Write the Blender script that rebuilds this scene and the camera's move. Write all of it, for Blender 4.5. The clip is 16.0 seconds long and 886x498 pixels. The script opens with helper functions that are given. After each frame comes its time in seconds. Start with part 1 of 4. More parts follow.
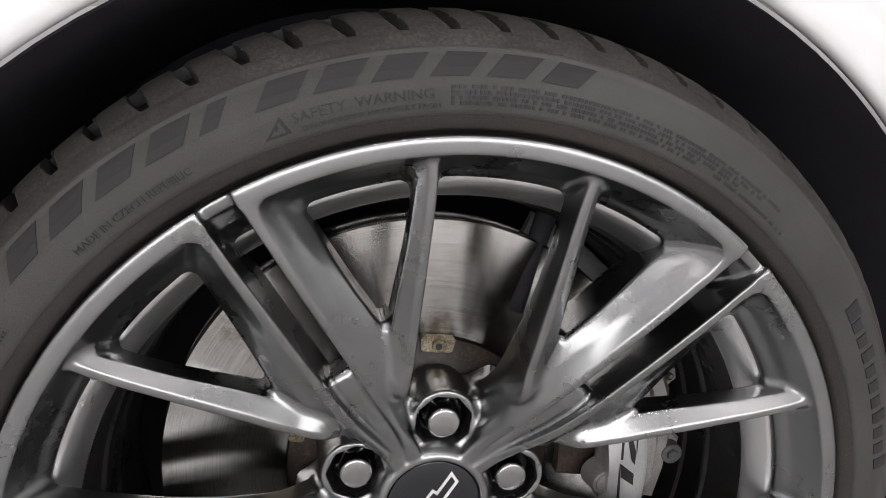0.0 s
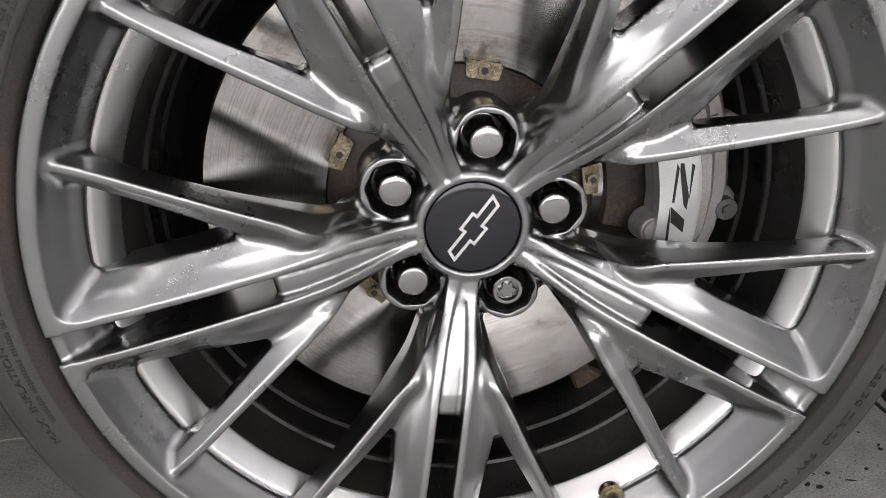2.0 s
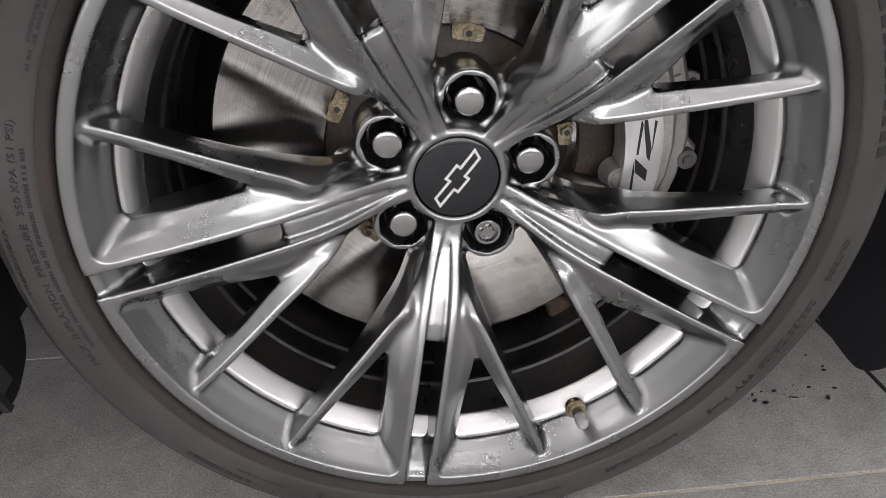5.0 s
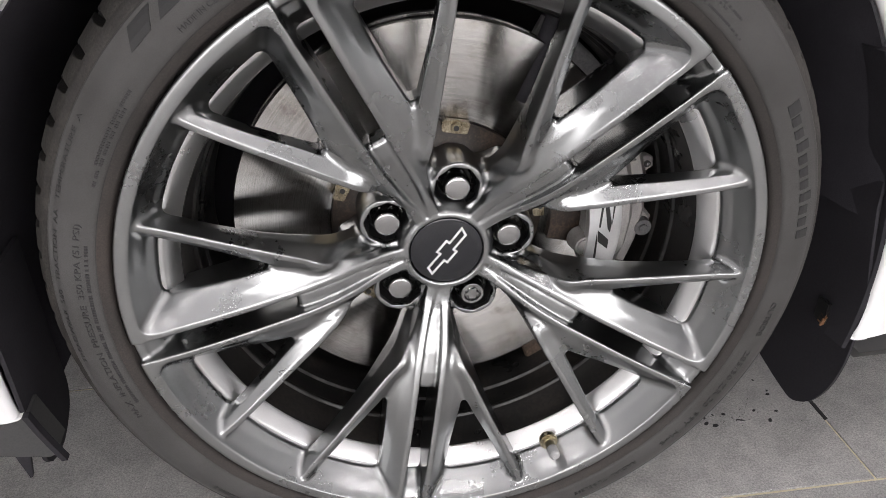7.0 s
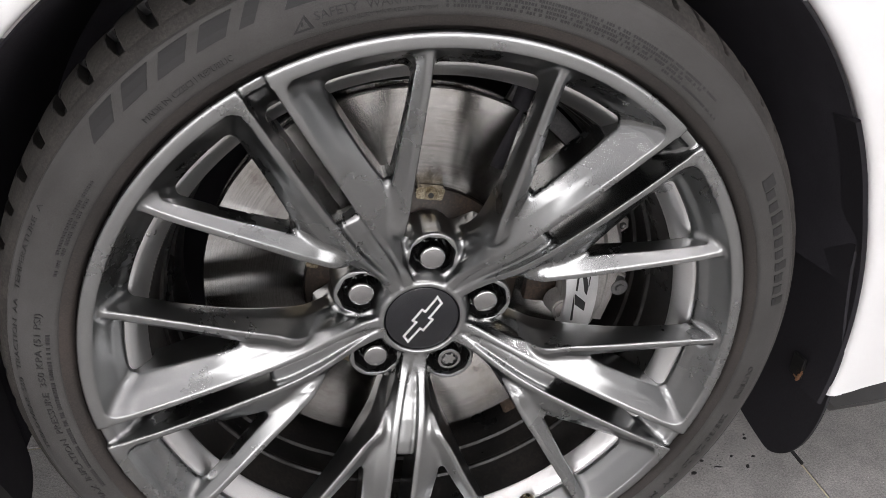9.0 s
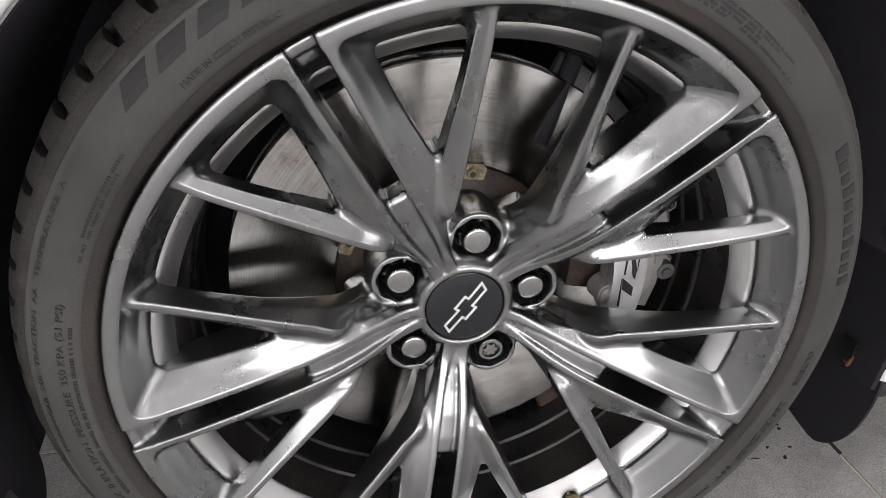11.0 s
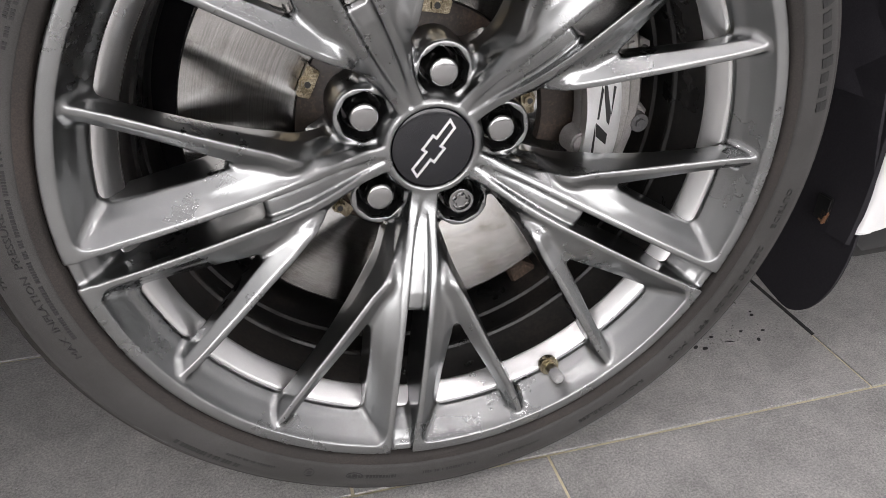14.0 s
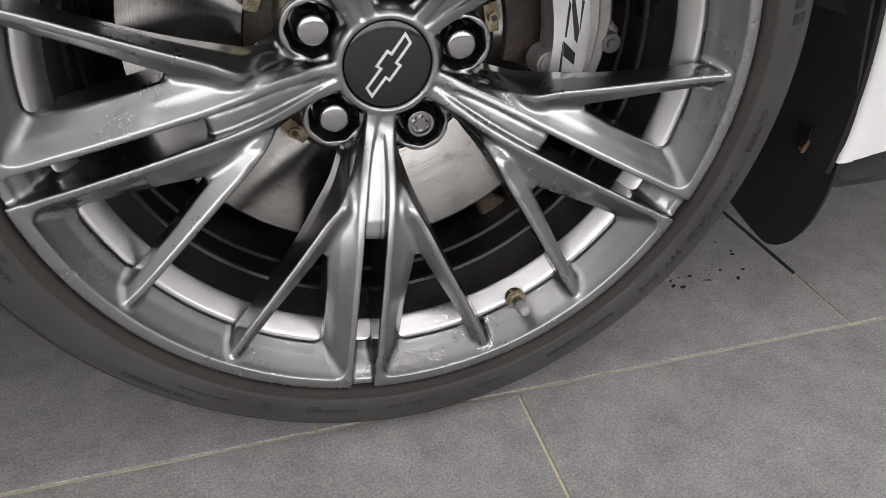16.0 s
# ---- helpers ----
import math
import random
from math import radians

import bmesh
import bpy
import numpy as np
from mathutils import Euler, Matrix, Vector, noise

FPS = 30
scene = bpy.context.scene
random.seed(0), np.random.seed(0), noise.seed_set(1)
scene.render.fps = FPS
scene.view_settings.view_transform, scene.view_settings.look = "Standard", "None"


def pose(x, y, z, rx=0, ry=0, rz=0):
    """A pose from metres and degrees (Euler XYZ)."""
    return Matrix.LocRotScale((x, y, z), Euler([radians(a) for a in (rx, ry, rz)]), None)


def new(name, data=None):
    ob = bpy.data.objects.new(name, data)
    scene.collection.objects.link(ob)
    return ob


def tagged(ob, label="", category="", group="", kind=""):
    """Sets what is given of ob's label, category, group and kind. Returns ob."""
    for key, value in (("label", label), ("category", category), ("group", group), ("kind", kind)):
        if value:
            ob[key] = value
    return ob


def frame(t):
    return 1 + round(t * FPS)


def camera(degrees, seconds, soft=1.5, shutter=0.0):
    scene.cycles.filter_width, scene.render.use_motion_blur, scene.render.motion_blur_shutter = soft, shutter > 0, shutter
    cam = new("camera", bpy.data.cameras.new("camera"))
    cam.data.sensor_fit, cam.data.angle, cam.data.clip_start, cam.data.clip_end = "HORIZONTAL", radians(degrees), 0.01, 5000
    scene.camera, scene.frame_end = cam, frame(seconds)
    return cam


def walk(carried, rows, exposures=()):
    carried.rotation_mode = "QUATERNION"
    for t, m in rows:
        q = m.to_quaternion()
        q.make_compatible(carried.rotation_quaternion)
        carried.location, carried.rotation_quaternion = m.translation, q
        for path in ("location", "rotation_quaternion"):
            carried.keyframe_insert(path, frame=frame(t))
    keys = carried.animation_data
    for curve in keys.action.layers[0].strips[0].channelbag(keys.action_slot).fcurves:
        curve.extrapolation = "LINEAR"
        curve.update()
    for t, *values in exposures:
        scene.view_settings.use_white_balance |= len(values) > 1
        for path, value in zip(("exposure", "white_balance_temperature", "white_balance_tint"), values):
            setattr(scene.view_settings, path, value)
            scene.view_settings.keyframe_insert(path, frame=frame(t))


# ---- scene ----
cam = camera(64.04, 16.0, soft=0.6)
# seconds, eye x y z in metres, yaw, pitch, roll in degrees
ROWS = [
    (0, -0.0664, -0.3687, 0.6382, -10.77, -15.24, 1.74),
    (0.5, -0.0697, -0.3667, 0.6132, -8.11, -17.60, 1.46),
    (1, -0.0597, -0.3754, 0.5849, -6.37, -20.08, 1.36),
    (1.5, -0.0684, -0.3849, 0.5548, -6.31, -22.25, 1.22),
    (2, -0.0649, -0.3894, 0.5104, -6.00, -23.01, 1.35),
    (2.5, -0.0620, -0.3919, 0.4782, -5.88, -24.80, 1.27),
    (3, -0.0596, -0.3911, 0.4463, -5.65, -26.89, 1.30),
    (3.5, -0.0554, -0.3900, 0.4303, -5.86, -28.52, 1.08),
    (4, -0.0508, -0.3930, 0.4516, -6.07, -29.53, 1.05),
    (4.5, -0.0540, -0.4121, 0.5041, -6.29, -29.51, 0.91),
    (5, -0.0645, -0.4385, 0.5541, -6.39, -29.43, 0.82),
    (5.2, -0.0632, -0.4479, 0.5703, -6.52, -29.40, 0.80),
    (7.5, -0.0850, -0.4879, 0.6703, -8.70, -30.10, -0.05),
    (8, -0.0793, -0.4747, 0.6838, -9.21, -29.81, -0.10),
    (8.5, -0.0861, -0.4610, 0.6920, -9.67, -29.44, -0.16),
    (9, -0.0762, -0.4528, 0.6971, -10.16, -29.29, -0.29),
    (9.5, -0.0833, -0.4481, 0.6952, -10.62, -29.23, -0.24),
    (10, -0.0966, -0.4393, 0.6732, -10.92, -29.34, -0.25),
    (10.2, -0.1072, -0.4336, 0.6665, -10.99, -29.19, -0.20),
    (12.3, -0.1242, -0.4044, 0.6632, -13.50, -29.51, -0.34),
    (12.5, -0.1220, -0.4068, 0.6498, -13.69, -29.46, -0.36),
    (13, -0.1218, -0.4241, 0.6188, -14.22, -29.45, -0.24),
    (13.5, -0.1287, -0.4378, 0.5798, -14.71, -29.58, -0.15),
    (14, -0.1291, -0.4432, 0.5516, -14.99, -30.91, -0.17),
    (14.5, -0.1170, -0.4423, 0.5289, -15.09, -32.34, -0.07),
    (15, -0.1102, -0.4387, 0.5223, -15.27, -33.34, -0.09),
    (15.5, -0.1018, -0.4396, 0.5211, -15.29, -33.82, -0.15),
    (16, -0.0971, -0.4447, 0.5150, -15.24, -34.13, -0.15),
]
walk(cam, [(t, pose(x, y, z, 90 + pitch, roll, yaw)) for t, x, y, z, yaw, pitch, roll in ROWS],
     exposures=[(0, 0.13), (0.5, 0.56), (1.0, 0.4), (1.5, 0.3), (2.0, 0.18), (3.0, 0.03), (4.0, 0.01), (5.0, 0.03), (7.5, 0.42), (8.5, 0.18), (9.5, 0.24), (10.0, 0.18), (12.5, 0.33), (13.0, 0.34), (14.0, 0.26), (15.0, -0.08), (16.0, -0.1)])
# ---- light: a showroom with strip lights, a window and added ceiling fill panels ----
world = bpy.data.worlds.new("world")
scene.world = world
world.use_nodes = True
world.node_tree.nodes["Background"].inputs[0].default_value = (0.75, 0.78, 0.82, 1)
world.node_tree.nodes["Background"].inputs[1].default_value = 0.03
PANEL_POWER = 0.86
TUBE_POWER = 27.0
DAYLIGHT = 3.9
scene.view_settings.exposure = 0.0


# ---- materials ----
def shader(name, base, rough, metal=0.0, coat=0.0, spec=0.5):
    m = bpy.data.materials.new(name)
    m.use_nodes = True
    nt = m.node_tree
    b = nt.nodes["Principled BSDF"]
    b.inputs["Base Color"].default_value = (*base, 1)
    b.inputs["Roughness"].default_value = rough
    b.inputs["Metallic"].default_value = metal
    b.inputs["Coat Weight"].default_value = coat
    b.inputs["Coat Roughness"].default_value = 0.05
    b.inputs["Specular IOR Level"].default_value = spec
    return m, nt, b


def node(nt, kind, **inputs):
    n = nt.nodes.new(kind)
    for k, v in inputs.items():
        n.inputs[k.replace("_", " ")].default_value = v
    return n


def noise_tex(nt, scale, detail=4.0, rough=0.55, coords=None):
    n = node(nt, "ShaderNodeTexNoise", Scale=scale, Detail=detail, Roughness=rough)
    if coords is None:
        coords = nt.nodes.new("ShaderNodeTexCoord").outputs["Object"]
    nt.links.new(coords, n.inputs["Vector"])
    return n


def ramp(nt, fac, stops):
    r = nt.nodes.new("ShaderNodeValToRGB")
    el = r.color_ramp.elements
    while len(el) < len(stops):
        el.new(0.5)
    for e, (p, c) in zip(el, stops):
        e.position = p
        e.color = (*c, 1) if len(c) == 3 else c
    nt.links.new(fac, r.inputs["Fac"])
    return r


def bump(nt, height, strength, distance, b, chain=None):
    n = node(nt, "ShaderNodeBump", Strength=strength, Distance=distance)
    nt.links.new(height, n.inputs["Height"])
    if chain is not None:
        nt.links.new(chain.outputs["Normal"], n.inputs["Normal"])
    nt.links.new(n.outputs["Normal"], b.inputs["Normal"])
    return n


def two_scale(name, c1, c2, c3, rough, metal=0.0, coat=0.0, fine=900.0, broad=9.0, bump_mm=0.2, rough_var=0.08, spec=0.5):
    """A surface whose colour and gloss vary at a broad and a fine scale."""
    m, nt, b = shader(name, c2, rough, metal, coat, spec)
    co = nt.nodes.new("ShaderNodeTexCoord").outputs["Object"]
    n1, n2 = noise_tex(nt, broad, 5.0, 0.6, co), noise_tex(nt, fine, 3.0, 0.6, co)
    mix = node(nt, "ShaderNodeMath", )
    mix.operation = "MULTIPLY_ADD"
    nt.links.new(n2.outputs["Fac"], mix.inputs[0])
    mix.inputs[1].default_value = 0.45
    half = node(nt, "ShaderNodeMath")
    half.operation = "MULTIPLY"
    nt.links.new(n1.outputs["Fac"], half.inputs[0])
    half.inputs[1].default_value = 0.55
    nt.links.new(half.outputs[0], mix.inputs[2])
    r = ramp(nt, mix.outputs[0], [(0.36, c1), (0.5, c2), (0.64, c3)])
    nt.links.new(r.outputs["Color"], b.inputs["Base Color"])
    rr = node(nt, "ShaderNodeMapRange")
    nt.links.new(n1.outputs["Fac"], rr.inputs["Value"])
    rr.inputs["From Min"].default_value, rr.inputs["From Max"].default_value = 0.3, 0.7
    rr.inputs["To Min"].default_value, rr.inputs["To Max"].default_value = rough - rough_var, rough + rough_var
    nt.links.new(rr.outputs[0], b.inputs["Roughness"])
    if bump_mm:
        bump(nt, n2.outputs["Fac"], 0.5, bump_mm / 1000, b)
    return m


def g(v, tint=(1, 1, 1)):
    return tuple(v * t for t in tint)


def wheel_material():
    """Graphite metallic lacquer: fine flakes under a clear coat, slightly uneven gloss."""
    m, nt, b = shader("graphite_lacquer", (0.3, 0.3, 0.3), 0.2, 1.0, 1.0)
    b.inputs["Coat Roughness"].default_value = 0.13
    b.inputs["Specular Tint"].default_value = (0.22, 0.22, 0.23, 1)
    co = nt.nodes.new("ShaderNodeTexCoord").outputs["Object"]
    n1 = noise_tex(nt, 9, 6, 0.65, co)
    c = ramp(nt, n1.outputs["Fac"], [(0.3, (0.275, 0.282, 0.285)), (0.5, (0.305, 0.312, 0.313)), (0.7, (0.34, 0.346, 0.345))])
    fl = noise_tex(nt, 2400, 1, 0.5, co)
    fr = ramp(nt, fl.outputs["Fac"], [(0.34, (0.95, 0.95, 0.95)), (0.56, (1.0, 1.0, 1.0)), (0.7, (1.07, 1.07, 1.07))])
    fx = nt.nodes.new("ShaderNodeMix")
    fx.data_type, fx.blend_type = "RGBA", "MULTIPLY"
    fx.inputs["Factor"].default_value = 1.0
    nt.links.new(c.outputs["Color"], fx.inputs[6])
    nt.links.new(fr.outputs["Color"], fx.inputs[7])
    nt.links.new(fx.outputs[2], b.inputs["Base Color"])
    rr = node(nt, "ShaderNodeMapRange")
    nt.links.new(n1.outputs["Fac"], rr.inputs["Value"])
    rr.inputs["From Min"].default_value, rr.inputs["From Max"].default_value = 0.3, 0.7
    rr.inputs["To Min"].default_value, rr.inputs["To Max"].default_value = 0.25, 0.31
    nt.links.new(rr.outputs[0], b.inputs["Roughness"])
    return m


ALLOY = wheel_material()
MACHINED = two_scale("bare_machined_alloy", g(0.68), g(0.75), g(0.82), 0.32, 1.0, 0.0, 1500, 14, 0.03, 0.06)
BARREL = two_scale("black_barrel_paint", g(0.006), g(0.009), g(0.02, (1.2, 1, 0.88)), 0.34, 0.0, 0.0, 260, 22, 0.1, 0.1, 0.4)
# black stands in for the shade inside the nut pockets
POCKET = two_scale("pocket_shade_black", g(0.008), g(0.012), g(0.02), 0.3, 0.0, 0.2, 700, 30, 0.05, 0.1)
RUBBER = two_scale("dull_tyre_rubber", g(0.032, (1.05, 1, 0.95)), g(0.050, (1.03, 1, 0.97)), g(0.072, (1.02, 1, 0.98)), 0.62, 0.0, 0.0, 1800, 9, 0.12, 0.08, 0.3)
SCUFF = two_scale("rubbed_rubber", g(0.07), g(0.13), g(0.2), 0.8, 0.0, 0.0, 900, 60, 0.3, 0.05)
RUBBER_DARK = two_scale("dark_moulded_rubber", g(0.017), g(0.022), g(0.028), 0.6, 0.0, 0.0, 1800, 12, 0.08, 0.06, 0.28)
RUBBER_BROWN = two_scale("brown_stained_rubber", g(0.024, (1.08, 1, 0.94)), g(0.034, (1.1, 1, 0.94)), g(0.048, (1.2, 1, 0.9)), 0.7, 0.0, 0.0, 900, 10, 0.1, 0.1, 0.2)
# same rubber as the sidewall, darkened for the shadow side of raised letters
LETTER = two_scale("shade_darkened_letter_rubber", g(0.022), g(0.027), g(0.033), 0.55, 0.0, 0.0, 1800, 12, 0.08, 0.06, 0.28)
TREAD = two_scale("scuffed_tread_rubber", g(0.018, (1.06, 1, 0.94)), g(0.03, (1.07, 1, 0.93)), g(0.056, (1.1, 1, 0.9)), 0.78, 0.0, 0.0, 480, 34, 0.6, 0.05, 0.3)
CAP = two_scale("gloss_black_cap", g(0.010, (0.92, 0.97, 1.2)), g(0.012, (0.92, 0.97, 1.2)), g(0.014, (0.92, 0.97, 1.2)), 0.12, 0.0, 0.3, 900, 20, 0.0, 0.04)
EMBLEM_SILVER = two_scale("bright_silver_enamel", g(0.7), g(0.76), g(0.8), 0.3, 0.3, 0.2, 900, 20, 0.0, 0.04)
CHROME = two_scale("bright_chrome", g(0.72), g(0.78), g(0.82), 0.1, 1.0, 0.0, 900, 20, 0.0, 0.04)
NUT = two_scale("dark_chrome", g(0.36), g(0.42), g(0.48), 0.16, 1.0, 0.0, 1200, 30, 0.02, 0.06)
PAINT = two_scale("white_car_paint", g(0.77), g(0.79), g(0.81), 0.25, 0.0, 0.8, 1200, 4, 0.0, 0.03)
BLACK_PLASTIC = two_scale("black_liner_plastic", g(0.017, (1, 0.95, 1.12)), g(0.021, (1, 0.95, 1.12)), g(0.026, (1, 0.95, 1.12)), 0.7, 0.0, 0.0, 500, 8, 0.15, 0.1, 0.2)
LINER = two_scale("felted_liner", g(0.030, (1, 0.95, 1.12)), g(0.036, (1, 0.95, 1.12)), g(0.044, (1, 0.95, 1.12)), 0.95, 0.0, 0.0, 700, 14, 0.4, 0.03, 0.1)
SPLITTER = two_scale("grey_lower_plastic", g(0.035), g(0.045), g(0.055), 0.5, 0.0, 0.0, 700, 8, 0.1, 0.08)
SKIRT = two_scale("black_satin_skirt", g(0.009), g(0.012), g(0.016), 0.35, 0.0, 0.1, 700, 8, 0.1, 0.08)
CALIPER = two_scale("silver_caliper_paint", g(0.22, (1.05, 1, 0.95)), g(0.32, (1.04, 1, 0.96)), g(0.42, (1.03, 1, 0.97)), 0.42, 0.55, 0.1, 800, 18, 0.15, 0.08)
PLATE = two_scale("brushed_caliper_plate", g(0.62), g(0.68), g(0.74), 0.35, 0.8, 0.0, 700, 22, 0.05, 0.06)
RUST = two_scale("rusty_brown_iron", g(0.03, (1.4, 1, 0.75)), g(0.06, (1.4, 1, 0.75)), g(0.13, (1.5, 1, 0.7)), 0.65, 0.35, 0.0, 350, 25, 0.4, 0.12)
HAT = two_scale("dark_brown_hat_iron", g(0.012, (1.3, 1, 0.8)), g(0.02, (1.35, 1, 0.78)), g(0.05, (1.5, 1, 0.7)), 0.5, 0.2, 0.0, 350, 25, 0.3, 0.12)
TAB = two_scale("tarnished_yellow_plating", g(0.07, (1.25, 1, 0.65)), g(0.17, (1.2, 1, 0.68)), g(0.42, (1.12, 1, 0.75)), 0.3, 0.9, 0.0, 700, 60, 0.1, 0.1)
BRASS = two_scale("yellow_passivated_steel", g(0.16, (1.15, 1, 0.7)), g(0.3, (1.12, 1, 0.72)), g(0.45, (1.1, 1, 0.75)), 0.28, 1.0, 0.0, 900, 40, 0.05, 0.08)
COPPER = two_scale("orange_clip_metal", g(0.14, (1.8, 1, 0.55)), g(0.2, (1.8, 1, 0.55)), g(0.26, (1.8, 1, 0.6)), 0.4, 0.6, 0.0, 900, 40, 0.05, 0.08)
# printed marks, and solid black shapes for the shade in small openings
INK = two_scale("black_print_and_recess", g(0.01), g(0.012), g(0.015), 0.4, 0.0, 0.0, 900, 40, 0.0, 0.05)
STEEL = two_scale("grey_cast_knuckle", g(0.10), g(0.15), g(0.2), 0.5, 0.6, 0.0, 500, 20, 0.3, 0.1)
CEILING = two_scale("white_ceiling_paint", g(0.8), g(0.83), g(0.86), 0.8, 0.0, 0.0, 120, 1.5, 0.2, 0.04)
WALL = two_scale("white_wall_paint", g(0.60), g(0.64), g(0.68), 0.7, 0.0, 0.0, 120, 1.5, 0.3, 0.06)
GROUT = two_scale("yellowish_grout", g(0.5, (1.1, 1, 0.72)), g(0.64, (1.1, 1, 0.72)), g(0.76, (1.08, 1, 0.76)), 0.85, 0.0, 0.0, 400, 12, 0.3, 0.05)
CAP_GREY = two_scale("grey_cap_plastic", g(0.26), g(0.34), g(0.42), 0.5, 0.0, 0.0, 900, 60, 0.2, 0.05)
DEBRIS = two_scale("dark_dirt_crumbs", g(0.012), g(0.02), g(0.035), 0.8, 0.0, 0.0, 900, 60, 0.3, 0.05)
DUST = two_scale("pale_grit", g(0.5), g(0.6), g(0.7), 0.7, 0.0, 0.0, 900, 60, 0.2, 0.05)


def tile_material():
    m, nt, b = shader("grey_stone_tile", (0.17, 0.165, 0.16), 0.55)
    co = nt.nodes.new("ShaderNodeTexCoord").outputs["Object"]
    info = nt.nodes.new("ShaderNodeObjectInfo")
    n1, n2, n3 = noise_tex(nt, 14, 12, 0.8, co), noise_tex(nt, 420, 7, 0.8, co), noise_tex(nt, 2400, 2, 0.6, co)
    r1 = ramp(nt, n1.outputs["Fac"], [(0.34, (0.24, 0.236, 0.23)), (0.5, (0.34, 0.333, 0.325)), (0.66, (0.43, 0.42, 0.408))])
    r2 = ramp(nt, n2.outputs["Fac"], [(0.34, (0.5, 0.5, 0.51)), (0.5, (1.0, 1.0, 1.0)), (0.68, (1.6, 1.59, 1.56))])
    mx = nt.nodes.new("ShaderNodeMix")
    mx.data_type, mx.blend_type = "RGBA", "MULTIPLY"
    mx.inputs["Factor"].default_value = 1.0
    nt.links.new(r1.outputs["Color"], mx.inputs[6])
    nt.links.new(r2.outputs["Color"], mx.inputs[7])
    hv = nt.nodes.new("ShaderNodeHueSaturation")
    mr = nt.nodes.new("ShaderNodeMapRange")
    mr.inputs["To Min"].default_value, mr.inputs["To Max"].default_value = 0.92, 1.08
    nt.links.new(info.outputs["Random"], mr.inputs["Value"])
    nt.links.new(mr.outputs[0], hv.inputs["Value"])
    nt.links.new(mx.outputs[2], hv.inputs["Color"])
    nt.links.new(hv.outputs["Color"], b.inputs["Base Color"])
    bp = bump(nt, n2.outputs["Fac"], 0.5, 0.00028, b)
    bump(nt, n3.outputs["Fac"], 0.4, 0.00015, b, bp)
    rr = ramp(nt, n1.outputs["Fac"], [(0.3, (0.46,) * 3), (0.7, (0.62,) * 3)])
    nt.links.new(rr.outputs["Color"], b.inputs["Roughness"])
    return m


TILE = tile_material()


def disc_material():
    """Turned iron: fine rings round the axle, scuffs across them."""
    m, nt, b = shader("turned_brake_iron", (0.5, 0.49, 0.47), 0.24, 1.0)
    co = nt.nodes.new("ShaderNodeTexCoord").outputs["Object"]
    sep = nt.nodes.new("ShaderNodeSeparateXYZ")
    nt.links.new(co, sep.inputs[0])
    cmb = nt.nodes.new("ShaderNodeCombineXYZ")
    nt.links.new(sep.outputs["X"], cmb.inputs["X"])
    nt.links.new(sep.outputs["Z"], cmb.inputs["Y"])
    ln = nt.nodes.new("ShaderNodeVectorMath")
    ln.operation = "LENGTH"
    nt.links.new(cmb.outputs[0], ln.inputs[0])
    at = nt.nodes.new("ShaderNodeMath")
    at.operation = "ARCTAN2"
    nt.links.new(sep.outputs["Z"], at.inputs[0])
    nt.links.new(sep.outputs["X"], at.inputs[1])
    pol = nt.nodes.new("ShaderNodeCombineXYZ")
    sc = nt.nodes.new("ShaderNodeMath")
    sc.operation = "MULTIPLY"
    sc.inputs[1].default_value = 900.0
    nt.links.new(ln.outputs["Value"], sc.inputs[0])
    nt.links.new(sc.outputs[0], pol.inputs["X"])
    nt.links.new(at.outputs[0], pol.inputs["Y"])
    rings = noise_tex(nt, 1.0, 4, 0.7, pol.outputs[0])
    scuff = noise_tex(nt, 30, 12, 0.8, co)
    c = ramp(nt, rings.outputs["Fac"], [(0.3, (0.36, 0.35, 0.34)), (0.5, (0.5, 0.49, 0.475)), (0.7, (0.61, 0.6, 0.582))])
    c2 = ramp(nt, scuff.outputs["Fac"], [(0.33, (0.42, 0.39, 0.36)), (0.43, (0.82, 0.8, 0.78)), (0.54, (1.0, 1.0, 1.0)), (0.7, (1.06, 1.06, 1.06))])
    mx = nt.nodes.new("ShaderNodeMix")
    mx.data_type, mx.blend_type = "RGBA", "MULTIPLY"
    mx.inputs["Factor"].default_value = 1.0
    nt.links.new(c.outputs["Color"], mx.inputs[6])
    nt.links.new(c2.outputs["Color"], mx.inputs[7])
    nt.links.new(mx.outputs[2], b.inputs["Base Color"])
    bump(nt, rings.outputs["Fac"], 0.12, 0.0001, b)
    b.inputs["Anisotropic"].default_value = 1.0
    b.inputs["Anisotropic Rotation"].default_value = 0.25
    tan = nt.nodes.new("ShaderNodeTangent")
    tan.direction_type, tan.axis = "RADIAL", "Y"
    nt.links.new(tan.outputs[0], b.inputs["Tangent"])
    rr = ramp(nt, scuff.outputs["Fac"], [(0.3, (0.23,) * 3), (0.7, (0.18,) * 3)])
    nt.links.new(rr.outputs["Color"], b.inputs["Roughness"])
    return m


DISC = disc_material()


def lamp_material(name, colour, power):
    m = bpy.data.materials.new(name)
    m.use_nodes = True
    nt = m.node_tree
    nt.nodes.remove(nt.nodes["Principled BSDF"])
    e = node(nt, "ShaderNodeEmission", Color=(*colour, 1), Strength=power)
    nt.links.new(e.outputs[0], nt.nodes["Material Output"].inputs[0])
    return m


LIT = lamp_material("fill_panel", (1.03, 0.98, 1.0), PANEL_POWER)
TUBE = lamp_material("lit_tube", (1.03, 0.99, 1.0), TUBE_POWER)
SKY = lamp_material("daylit_haze", (1.04, 1.0, 1.01), DAYLIGHT)


